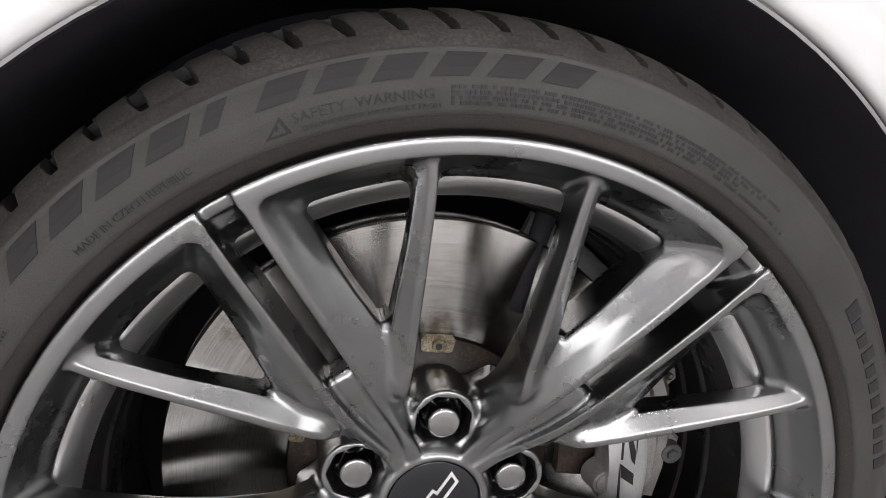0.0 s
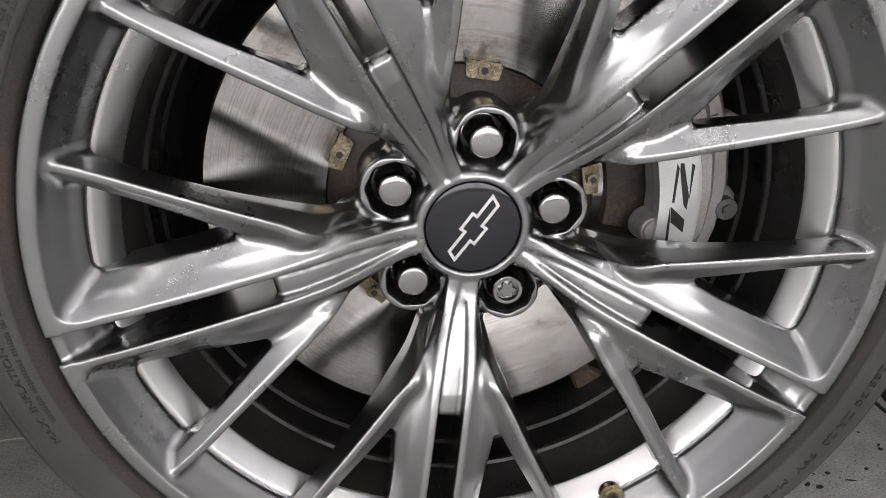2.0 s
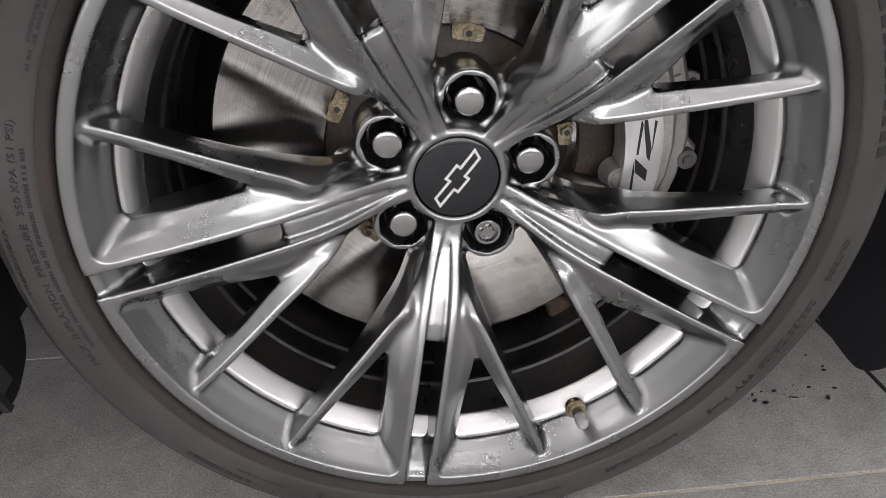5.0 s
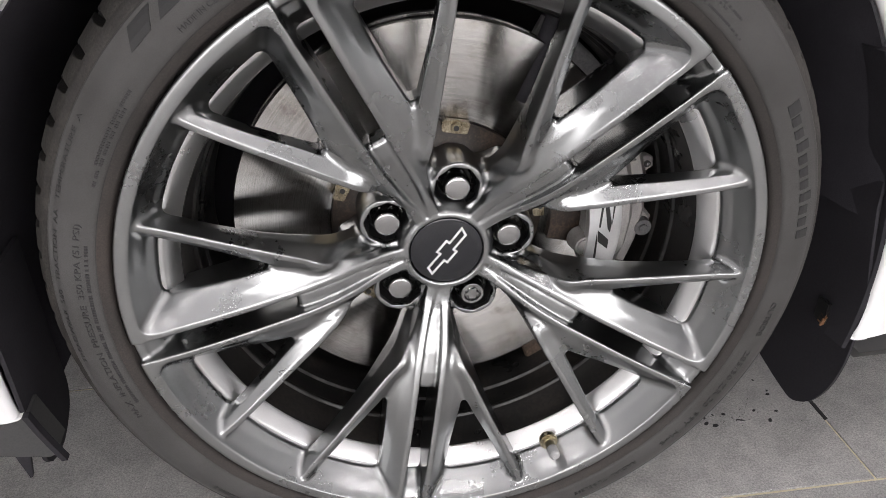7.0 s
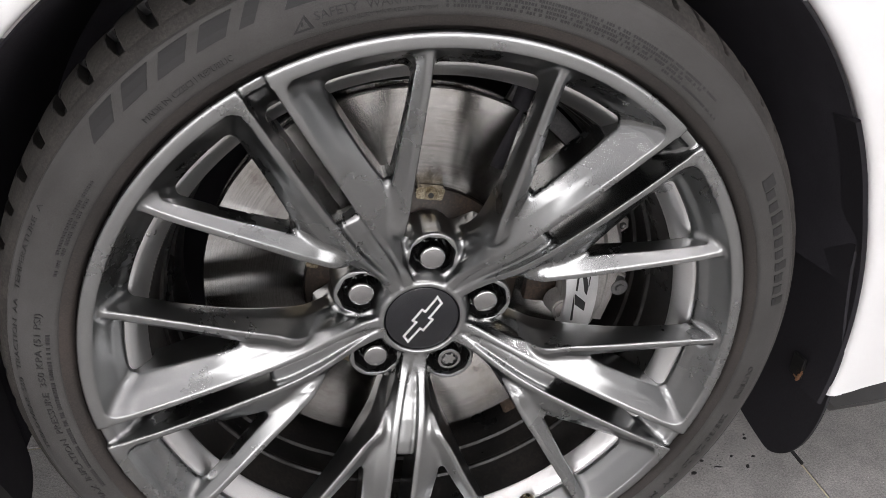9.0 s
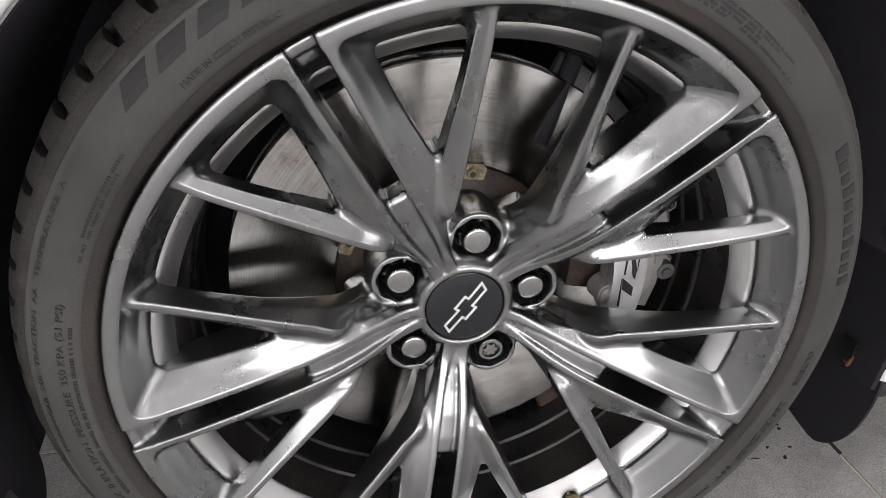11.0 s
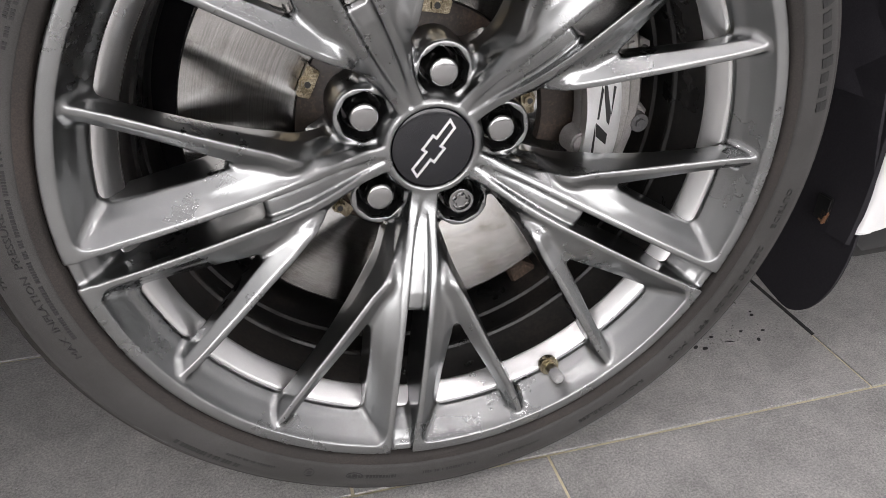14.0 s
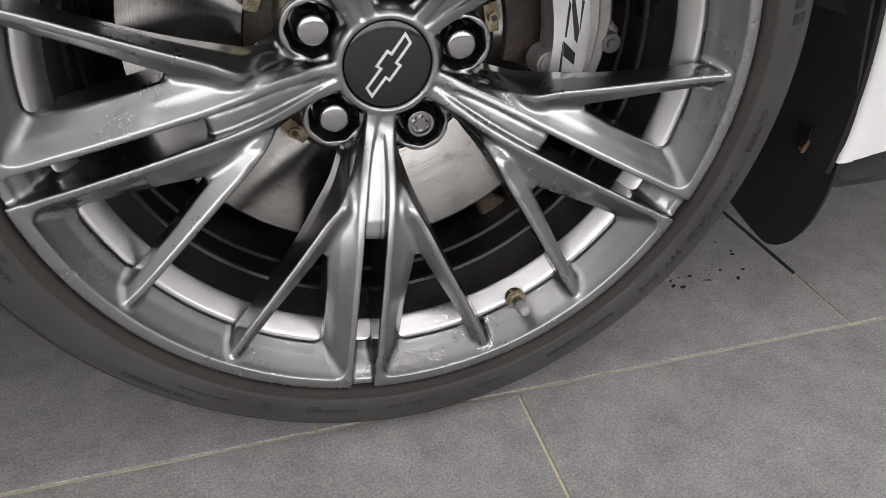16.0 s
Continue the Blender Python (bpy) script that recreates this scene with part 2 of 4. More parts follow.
# ---- building helpers ----
def finish(bm, smooth=True, angle=None):
    bmesh.ops.recalc_face_normals(bm, faces=bm.faces)
    for f in bm.faces:
        f.smooth = smooth
    if smooth and angle:
        for e in bm.edges:
            if len(e.link_faces) == 2 and e.calc_face_angle() > radians(angle):
                e.smooth = False


def mesh_of(name, bm, mat, smooth=True, angle=35):
    finish(bm, smooth, angle)
    me = bpy.data.meshes.new(name)
    bm.to_mesh(me)
    bm.free()
    me.materials.append(mat)
    return me


def part(name, bm, mat, parent, label="", smooth=True, angle=35, m=None):
    """One mesh object under a thing or a part; bm is a bmesh or a ready mesh."""
    me = bm if isinstance(bm, bpy.types.Mesh) else mesh_of(name, bm, mat, smooth, angle)
    ob = new(name, me)
    ob.parent = parent
    if m is not None:
        ob.matrix_basis = m
    if label:
        ob["label"] = label
    return ob


def thing(name, label, category, m=None, group="", kind=""):
    ob = new(name)
    ob.empty_display_size = 0.05
    if m is not None:
        ob.matrix_basis = m
    return tagged(ob, label, category, group, kind)


def loft(bm, loops, closed_ring=False):
    """A closed solid through loops of equal length."""
    vs = [[bm.verts.new(p) for p in l] for l in loops]
    n = len(vs[0])
    pairs = list(zip(vs, vs[1:])) + ([(vs[-1], vs[0])] if closed_ring else [])
    for a, b in pairs:
        for i in range(n):
            bm.faces.new((a[i], a[(i + 1) % n], b[(i + 1) % n], b[i]))
    if not closed_ring:
        bm.faces.new(vs[0])
        bm.faces.new(vs[-1])


def turn_profile(bm, profile, segs=180, start=0.0, sweep=360.0, closed=True):
    """Turns (r, y) points, in mm, round the axle (y). closed: the profile is a loop."""
    full = abs(sweep - 360) < 1e-6
    cnt = segs if full else segs + 1
    rows = []
    for i in range(cnt):
        a = radians(start + sweep * i / segs)
        rows.append([bm.verts.new((r / 1000 * math.cos(a), y / 1000, r / 1000 * math.sin(a))) for r, y in profile])
    n = len(profile)
    for i in range(cnt if full else cnt - 1):
        a, b = rows[i], rows[(i + 1) % cnt]
        for j in range(n if closed else n - 1):
            bm.faces.new((a[j], a[(j + 1) % n], b[(j + 1) % n], b[j]))
    if not full and closed:
        bm.faces.new(rows[0])
        bm.faces.new(rows[-1])
    bmesh.ops.remove_doubles(bm, verts=bm.verts, dist=1e-6)


def box(bm, x0, x1, y0, y1, z0, z1, bevel=0.0):
    r = bmesh.ops.create_cube(bm, size=1)
    bmesh.ops.scale(bm, vec=(x1 - x0, y1 - y0, z1 - z0), verts=r["verts"])
    bmesh.ops.translate(bm, vec=((x0 + x1) / 2, (y0 + y1) / 2, (z0 + z1) / 2), verts=r["verts"])
    if bevel:
        es = list({e for v in r["verts"] for e in v.link_edges})
        bmesh.ops.bevel(bm, geom=es, offset=bevel, segments=2, affect="EDGES")


def polar(r, th, y):
    """mm and degrees round the axle to the wheel's own metres."""
    a = radians(th)
    return Vector((r / 1000 * math.cos(a), y / 1000, r / 1000 * math.sin(a)))


def solid(bm, outline, y0, y1, inset=0.0):
    """A plate with the outline (x, z) in mm between depths y0 (front) and y1, its front edge chamfered by inset."""
    c = Vector((sum(p[0] for p in outline) / len(outline), sum(p[1] for p in outline) / len(outline)))
    loops = []
    if inset:
        small = [(Vector(p) - c) * (1 - inset / max((Vector(p) - c).length, 1)) + c for p in outline]
        loops.append([(p[0] / 1000, y0 / 1000, p[1] / 1000) for p in small])
        y0 += inset
    loops += [[(p[0] / 1000, y / 1000, p[1] / 1000) for p in outline] for y in (y0, y1)]
    loft(bm, loops)


def lerp_table(x, xs, ys):
    return float(np.interp(x, xs, ys))


# ---- the setting: tiled floor, walls, ceiling ----
HUB_Z, CAMBER, PHASE = 0.3292, 0.8323, 43.97
AXLE = pose(0, 0, HUB_Z, CAMBER)

bm = bmesh.new()
box(bm, -4.5, 4.5, -4.2, 4.2, -0.06, -0.0022)
floor_base = new("floor", mesh_of("floor", bm, GROUT, False))
tagged(floor_base, "grey stone floor tiles with yellowish grout joints", "floor", kind="structure")
for nm, (x0, x1, y0, y1) in {"wall_north": (-4.5, 4.5, 4.2, 4.35), "wall_east": (4.5, 4.65, -4.2, 4.2), "wall_west": (-4.65, -4.5, -4.2, 4.2)}.items():
    bm = bmesh.new()
    box(bm, x0, x1, y0, y1, -0.06, 3.2)
    tagged(new(nm, mesh_of(nm, bm, WALL, False)), "plain white painted showroom wall", "wall", kind="structure")
bm = bmesh.new()
box(bm, -4.65, 4.65, -4.35, 4.35, 3.2, 3.3)
tagged(new("ceiling", mesh_of("ceiling", bm, CEILING, False)), "plain white painted ceiling", "ceiling", kind="structure")

# shopfront wall with a wide window to the daylight
WX0, WX1, WZ0, WZ1 = -3.6, 3.7, 0.4, 2.8
bm = bmesh.new()
box(bm, -4.5, WX0, -4.35, -4.2, -0.06, 3.2)
box(bm, WX1, 4.5, -4.35, -4.2, -0.06, 3.2)
box(bm, WX0, WX1, -4.35, -4.2, -0.06, WZ0)
box(bm, WX0, WX1, -4.35, -4.2, WZ1, 3.2)
tagged(new("wall_south", mesh_of("wall_south", bm, WALL, False)), "plain white painted showroom wall", "wall", kind="structure")
window = thing("window_1", "wide shopfront window with grey metal frame", "window", pose(0, -4.275, 0), kind="structure")
bm = bmesh.new()
for x0, x1, z0, z1 in ((WX0, WX1, WZ0, WZ0 + 0.05), (WX0, WX1, WZ1 - 0.05, WZ1), (WX0, WX0 + 0.05, WZ0 + 0.05, WZ1 - 0.05), (WX1 - 0.05, WX1, WZ0 + 0.05, WZ1 - 0.05), (-2.18, -2.12, WZ0 + 0.05, WZ1 - 0.05), (-0.72, -0.66, WZ0 + 0.05, WZ1 - 0.05), (0.74, 0.80, WZ0 + 0.05, WZ1 - 0.05), (2.20, 2.26, WZ0 + 0.05, WZ1 - 0.05)):
    box(bm, x0 + 0.001, x1 - 0.001, -0.03, 0.03, z0 + 0.001, z1 - 0.001)
part("window_frame", bm, STEEL, window, smooth=False)
bm = bmesh.new()
box(bm, -5.5, 5.5, -5.02, -5.0, -0.5, 4.0)
tagged(new("backdrop", mesh_of("backdrop", bm, SKY, False)), "pale overcast daylight outside the window", "backdrop", kind="structure")

# linear ceiling lights
def ceiling_light(x, y, length, width, mat, label, group):
    lamp = thing("ceiling_light", label, "ceiling light", pose(x, y, 3.2), group)
    bm = bmesh.new()
    for a, b_, c, d in ((-length / 2, length / 2, -width / 2, -width / 2 + 0.02), (-length / 2, length / 2, width / 2 - 0.02, width / 2), (-length / 2, -length / 2 + 0.02, -width / 2 + 0.02, width / 2 - 0.02), (length / 2 - 0.02, length / 2, -width / 2 + 0.02, width / 2 - 0.02)):
        box(bm, a, b_, c, d, -0.05, 0)
    part("frame", bm, WALL, lamp, smooth=False)
    bm = bmesh.new()
    box(bm, -length / 2 + 0.02, length / 2 - 0.02, -width / 2 + 0.02, width / 2 - 0.02, -0.04, -0.012)
    part("diffuser", bm, mat, lamp, smooth=False)


# unseen glowing panels added as fill, in place of a bright white ceiling
for lx in (-3.3, -1.1, 1.1, 3.3):
    for ly in (-3.2, -1.8, -0.4, 1.0, 2.4):
        ceiling_light(lx, ly, 2.19, 1.29, LIT, "large unseen glowing ceiling panel, added as soft fill", "luminous ceiling panels")
for lx in (-1.9, 0.35, 2.3):
    for ly in (-2.5, -1.1):
        ceiling_light(lx, ly, 1.2, 0.09, TUBE, "slim bright ceiling strip light", "strip lights")
# ---- the alloy wheel ----
wheel = thing("alloy_wheel", "gunmetal multi-spoke alloy wheel with glossy black cap", "wheel", AXLE)


def sector(u, v, y, k):
    """u along the slot, v across it, y deep, in mm, in the k-th fifth of the wheel."""
    a = radians(PHASE + 72 * k)
    c, s = math.cos(a), math.sin(a)
    return ((u * c - v * s) / 1000, y / 1000, (u * s + v * c) / 1000)


# the twin spoke: u, slot half-width, ridge depth, ridge width, outer edge, its depth, back
BLADE = [
    (37, 1.0, 66.0, 9.5, 12.0, 72, 115), (50, 2.8, 63.5, 8.5, 13.0, 74, 112), (70, 5.8, 54.0, 6.2, 17.0, 62, 105),
    (85, 7.3, 45.5, 6.0, 21.0, 54, 96), (103, 8.3, 36.5, 6.0, 27.0, 45, 88), (120, 8.8, 30.0, 5.5, 33.0, 40, 80),
    (136, 9.0, 25.0, 5.2, 36.6, 36.5, 75), (150, 9.1, 21.5, 5.2, 37.0, 34, 72), (180, 9.4, 14.5, 5.2, 35.4, 31.2, 66),
    (210, 9.6, 8.5, 5.2, 34.6, 30, 61), (232, 9.8, 4.6, 5.3, 34.6, 29, 54), (247, 9.8, 2.3, 5.5, 34.4, 26, 44), (252, 9.9, 1.5, 6.7, 34, 22, 36), (255, 9.9, 1.1, 9.0, 33, 17, 32), (257.3, 9.9, 0.7, 14.5, 33, 12, 29), (260, 9.9, 0.5, 24.0, 36, 6, 24)]
# the side spoke: u, v, inner half-width, its depth, crest shift, crest depth, outer half-width, its depth, back
BRANCH = [
    (74, 11, 5, 76, 1.0, 76.0, 10.5, 86, 108), (90, 16.5, 7, 58, 1.6, 57.0, 11.0, 76, 96), (97, 19.8, 7.8, 47.5, 2.2, 45.5, 10.8, 69, 89), (103, 23, 8.5, 41, 2.6, 37.4, 10.5, 63, 83),
    (125, 38, 9.6, 35, 3.4, 28.6, 9.2, 50, 66), (150, 54.5, 9.4, 30.0, 3.2, 22.3, 8.2, 40, 52), (190, 82, 7.4, 20, 2.2, 13.3, 7.0, 28, 37),
    (218, 101, 7.0, 14, 1.4, 7.6, 6.8, 21, 30), (226, 106.3, 6.8, 12.5, 0.8, 6.2, 6.8, 18, 28), (231, 109.6, 6.0, 11.5, 0.2, 5.8, 6.2, 15, 26), (234, 111.5, 4.4, 11, 0.0, 6.8, 4.4, 12, 24)]
INSERT_U, INSERT_Y = (40, 46, 60, 80, 100, 120, 133, 137), (67, 66.0, 62.0, 54.0, 44.5, 37.0, 34.5, 37.0)


def refine(rows, step):
    """Smooth stations between the given ones, every few mm along the first column."""
    a = np.array(rows, float)
    x = a[:, 0]
    d = np.gradient(a, x, axis=0)
    out = []
    for i in range(len(a) - 1):
        h = x[i + 1] - x[i]
        n = max(1, round(h / step))
        for j in range(n):
            t = j / n
            out.append((2 * t ** 3 - 3 * t * t + 1) * a[i] + (t ** 3 - 2 * t * t + t) * h * d[i] + (3 * t * t - 2 * t ** 3) * a[i + 1] + (t ** 3 - t * t) * h * d[i + 1])
    out.append(a[-1])
    return [tuple(float(q) for q in r) for r in out]


def spread(values, quad, passes):
    """Averages a value per vertex over the neighbouring faces, again and again."""
    count = np.maximum(np.bincount(quad.ravel(), minlength=len(values)), 1)[:, None]
    for _ in range(passes):
        face = values[quad].mean(axis=1)
        acc = np.zeros_like(values)
        for d in range(3):
            acc[:, d] = np.bincount(quad.ravel(), weights=np.repeat(face[:, d], 4), minlength=len(values))
        values = acc / count
    return values


def quads_of(me):
    quad = np.empty(len(me.polygons) * 4, np.int32)
    me.loops.foreach_get("vertex_index", quad)
    return quad.reshape(-1, 4)


def swell(me, sign):
    """Moves the surface along its evened normals, most at the rim."""
    n = len(me.vertices)
    co, no = np.empty(n * 3, np.float32), np.empty(n * 3, np.float32)
    me.vertices.foreach_get("co", co)
    me.vertices.foreach_get("normal", no)
    co, no = co.reshape(-1, 3).astype(float), no.reshape(-1, 3).astype(float)
    quad = quads_of(me)
    no = spread(no, quad, 4)
    no /= np.maximum(np.linalg.norm(no, axis=1, keepdims=True), 1e-9)
    rad = np.hypot(co[:, 0], co[:, 2])
    off = (np.degrees(np.arctan2(co[:, 2], co[:, 0])) - PHASE + 36) % 72 - 36
    aside = np.clip((np.abs(rad * np.sin(np.radians(off))) - 0.016) / 0.010, 0, 1)
    d = np.interp(rad, (0.05, 0.08, 0.12, 0.17, 0.205, 0.225, 0.245, 0.262, 0.266), (0.0, 0.0008, 0.0012, 0.0012, 0.0025, 0.0042, 0.0042, 0.0012, 0.0003))
    d = d + aside * np.interp(rad, (0.055, 0.07, 0.11, 0.16, 0.19), (0.0, 0.0022, 0.0026, 0.0012, 0.0))
    co += no * (sign * d)[:, None]
    if sign < 0:
        # take out ripples without shrinking the form
        for _ in range(3):
            co += 0.9 * (spread(co, quad, 1) - co)
            co -= 0.92 * (spread(co, quad, 1) - co)
        co = spread(co, quad, 1)
    me.vertices.foreach_set("co", co.astype(np.float32).ravel())
    me.update()


def casting():
    bm = bmesh.new()
    # rim ring: lip, flat face, bowl, back; five slots run out through the lip
    turn_profile(bm, [(268.8, 9), (268.8, 5.4), (267.6, 4.6), (262.0, 6.0), (260.4, 8.0), (260.4, 12.0), (263, 12)], 240)
    gap = math.degrees(9.7 / 265)
    for k in range(5):
        turn_profile(bm, [(269.2, 6), (269.4, 2.0), (268.4, 0.4), (266.5, 0.0), (259.0, 0.5), (258.0, 1.4), (257.3, 3.4), (255.2, 7.8), (248.5, 19.5), (242.4, 28.4), (242.0, 31.5), (243.5, 36), (247, 37), (262, 14)], 56, PHASE + 72 * k + gap, 72 - 2 * gap)
    for k in range(5):
        for sg in (1, -1):
            loops = []
            for u, s, yr, w, e, ey, yb in refine(BLADE, 1.5):
                mid = s + w + 0.35 * (e - s - w)
                loops.append([sector(u, sg * v, y, k) for v, y in (
                    (s, yb), (s, yr + 1.2), (s + 0.9, yr), (s + w, yr + 0.3), (s + w + 1.0, yr + 1.2), (s + w + 1.0 + 0.5 * (mid - s - w - 1.0), yr + 1.2 + 0.165 * (ey - yr - 1.2)), (mid, yr + 1.2 + 0.33 * (ey - yr - 1.2)), (mid + 0.34 * (e - 1 - mid), yr + 1.2 + 0.55 * (ey - yr - 2.2)), (mid + 0.67 * (e - 1 - mid), yr + 1.2 + 0.78 * (ey - yr - 2.2)), (e - 1, ey - 1.0), (e, ey + 1.0), (e, yb))])
            loft(bm, loops)
            loops = []
            fine = refine(BRANCH, 1.8)
            pts = [Vector((b[0], b[1])) for b in fine]
            for i, (u, v, hi, yi, cw, yc, ho, yo, yb) in enumerate(fine):
                d = (pts[min(i + 1, len(pts) - 1)] - pts[max(i - 1, 0)]).normalized()
                n = Vector((-d.y, d.x))
                loops.append([sector(u + n.x * q, sg * (v + n.y * q), y, k) for q, y in ((-hi, yb), (-hi, yi), (cw - 3.0, yc + 0.8), (cw - 2.0, yc), (cw + 2.0, yc), (cw + 3.0, yc + 0.9), (ho, yo), (ho, yb))])
            loft(bm, loops)
            # rounded web in the fork between the twin spoke and the side spoke
            web = [(128, 31.5), (128, 35.0), (146.0, 39.5), (152.8, 43.9)]
            for j in range(9):
                a = radians(121 + 147 * j / 8)
                web.append((155.2 + 4.6 * math.cos(a), 41.0 + 4.6 * math.sin(a)))
            web += [(155.0, 35.6), (140, 34.0)]
            loft(bm, [[sector(u, sg * v, y + (150 - u) * 0.12, k) for u, v in web] for y in (36.8, 64.0)])
        # recessed strip in the slot, near the hub
        loops = []
        for u, y in zip(INSERT_U, INSERT_Y):
            s = lerp_table(u, [b[0] for b in BLADE], [b[1] for b in BLADE]) + 0.6
            loops.append([sector(u, v, yy, k) for v, yy in ((-s, y + 22), (-s, y + 1.5), (-s * 0.62, y + 1.2), (-s * 0.5, y), (s * 0.5, y), (s * 0.62, y + 1.2), (s, y + 1.5), (s, y + 22))])
        loft(bm, loops)
        # recessed bridge in the slot, at the rim
        loops = []
        for u, y in ((241, 31), (246, 22), (252, 14.0), (258, 9.0), (263, 6.4), (268.4, 5.2)):
            loops.append([sector(u, v, yy, k) for v, yy in ((-10.5, y + 12), (-10.5, y + 0.5), (-7, y + 1.0), (0, y + 1.6), (7, y + 1.0), (10.5, y + 0.5), (10.5, y + 12))])
        loft(bm, loops)
    # hub ring round the cap
    turn_profile(bm, [(33.9, 69), (34.2, 66.4), (35.4, 65.2), (38.2, 65.2), (40.4, 66.8), (43.0, 71.0), (46, 78), (47, 110), (33.9, 110)], 120)
    bmesh.ops.recalc_face_normals(bm, faces=bm.faces)
    body = bpy.data.meshes.new("casting")
    bm.to_mesh(body)
    bm.free()
    # hub plate with five pockets let in for the nuts
    bm = bmesh.new()
    def plate_r(th, flare):
        """Lobes round the nuts, flaring out into webs where they meet the spokes."""
        off = abs((th - PHASE) % 72 - 36)
        side = 60 * math.sin(radians(off))
        lobe = 60 * math.cos(radians(off)) + math.sqrt(max(0.0, 24.8 ** 2 - side * side))
        w = min(1.0, max(0.0, (off - 12) / 13))
        return max(54.0, lobe) + (flare - max(54.0, lobe)) * w * w * (3 - 2 * w)

    loft(bm, [[polar(plate_r(2.0 * i, flare) - ins, 2.0 * i, y) for i in range(180)] for y, ins, flare in ((74.0, 1.6, 66), (74.8, 0.5, 68), (77, 0, 71), (84, 0, 80), (94, -1, 90), (116, -2, 96))])
    bmesh.ops.recalc_face_normals(bm, faces=bm.faces)
    plate = bpy.data.meshes.new("plate")
    bm.to_mesh(plate)
    bm.free()
    bm = bmesh.new()
    for k in range(5):
        c = PHASE + 36 + 72 * k
        loops = []
        for y, rr in ((55, 21.4), (112, 20.6)):
            loops.append([Vector(polar(60, c, y)) + Vector((rr / 1000 * math.cos(radians(c + 22.5 + 45 * j)), 0, rr / 1000 * math.sin(radians(c + 22.5 + 45 * j)))) for j in range(8)])
        loft(bm, loops)
    bmesh.ops.recalc_face_normals(bm, faces=bm.faces)
    cut = bpy.data.meshes.new("cut")
    bm.to_mesh(cut)
    bm.free()
    a, b = new("tmp_plate", plate), new("tmp_cut", cut)
    mod = a.modifiers.new("cut", "BOOLEAN")
    mod.operation, mod.object, mod.solver = "DIFFERENCE", b, "EXACT"
    holed = bpy.data.meshes.new_from_object(a.evaluated_get(bpy.context.evaluated_depsgraph_get()))
    bm = bmesh.new()
    bm.from_mesh(body)
    bm.from_mesh(holed)
    bm.to_mesh(body)
    bm.free()
    for o in (a, b):
        bpy.data.objects.remove(o)
    # fuse into one casting with rounded joints
    c = new("tmp_cast", body)
    r = c.modifiers.new("fuse", "REMESH")
    r.mode, r.voxel_size, r.use_smooth_shade = "VOXEL", 0.0007, True
    s = c.modifiers.new("soften", "SMOOTH")
    s.factor, s.iterations = 0.5, 3
    bpy.context.view_layer.update()
    full = bpy.data.meshes.new_from_object(c.evaluated_get(bpy.context.evaluated_depsgraph_get()))
    bpy.data.objects.remove(c)
    # swell, fuse and shrink again: rounds the hollow joints where spokes meet the rim and the hub
    swell(full, 1)
    c = new("tmp_cast", full)
    r = c.modifiers.new("fuse", "REMESH")
    r.mode, r.voxel_size, r.use_smooth_shade = "VOXEL", 0.0008, True
    s = c.modifiers.new("soften", "SMOOTH")
    s.factor, s.iterations = 0.5, 3
    bpy.context.view_layer.update()
    full = bpy.data.meshes.new_from_object(c.evaluated_get(bpy.context.evaluated_depsgraph_get()))
    bpy.data.objects.remove(c)
    swell(full, -1)
    return full


def split_casting(full):
    """Parts the casting into the rim and five twin spokes, keeping its smooth normals."""
    nv = len(full.vertices)
    co = np.empty(nv * 3, np.float32)
    full.vertices.foreach_get("co", co)
    no = np.empty(nv * 3, np.float32)
    full.vertices.foreach_get("normal", no)
    co, no = co.reshape(-1, 3), no.reshape(-1, 3)
    quad = quads_of(full)
    # even out the normals over neighbouring faces
    no = spread(no, quad, 4)
    no /= np.maximum(np.linalg.norm(no, axis=1, keepdims=True), 1e-9)
    cen = co[quad].mean(axis=1)
    rad = np.hypot(cen[:, 0], cen[:, 2])
    ang = np.degrees(np.arctan2(cen[:, 2], cen[:, 0]))
    fifth = np.floor(((ang - PHASE + 36) % 360) / 72).astype(int)
    deep = cen[:, 1]
    is_rim = (rad > 0.2585) | ((rad > 0.2385) & (deep > 0.0315 - (rad - 0.2385) * 1.42))
    is_hub = rad < 0.0465
    out = []
    for key, name in ((-1, "rim"), (-2, "hub"), (0, "spoke"), (1, "spoke"), (2, "spoke"), (3, "spoke"), (4, "spoke")):
        sel = is_rim if key == -1 else (is_hub & ~is_rim) if key == -2 else (~is_rim & ~is_hub & (fifth == key))
        q = quad[sel]
        used, inv = np.unique(q, return_inverse=True)
        me = bpy.data.meshes.new(name)
        me.from_pydata(co[used].tolist(), [], inv.reshape(-1, 4).tolist())
        me.polygons.foreach_set("use_smooth", [True] * len(q))
        me.normals_split_custom_set_from_vertices(no[used].tolist())
        me.materials.append(ALLOY)
        me.update()
        out.append((name, me))
    return out


for nm, me in split_casting(casting()):
    part(nm, me, ALLOY, wheel)

# machined band behind the windows, and the black barrel
bm = bmesh.new()
turn_profile(bm, [(242.4, 32.6), (240.4, 32.8), (238.8, 34.0), (228.6, 45.6), (228.0, 47.5), (230, 50), (241.5, 42)], 200)
part("machined_band", bm, MACHINED, wheel, "bright bare machined band inside the rim", angle=50)
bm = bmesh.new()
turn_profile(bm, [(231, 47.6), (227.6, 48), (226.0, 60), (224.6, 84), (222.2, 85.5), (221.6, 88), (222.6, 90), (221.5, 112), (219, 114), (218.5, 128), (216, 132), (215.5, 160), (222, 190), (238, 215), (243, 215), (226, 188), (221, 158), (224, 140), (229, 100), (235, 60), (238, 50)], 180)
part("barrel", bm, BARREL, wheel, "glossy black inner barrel")

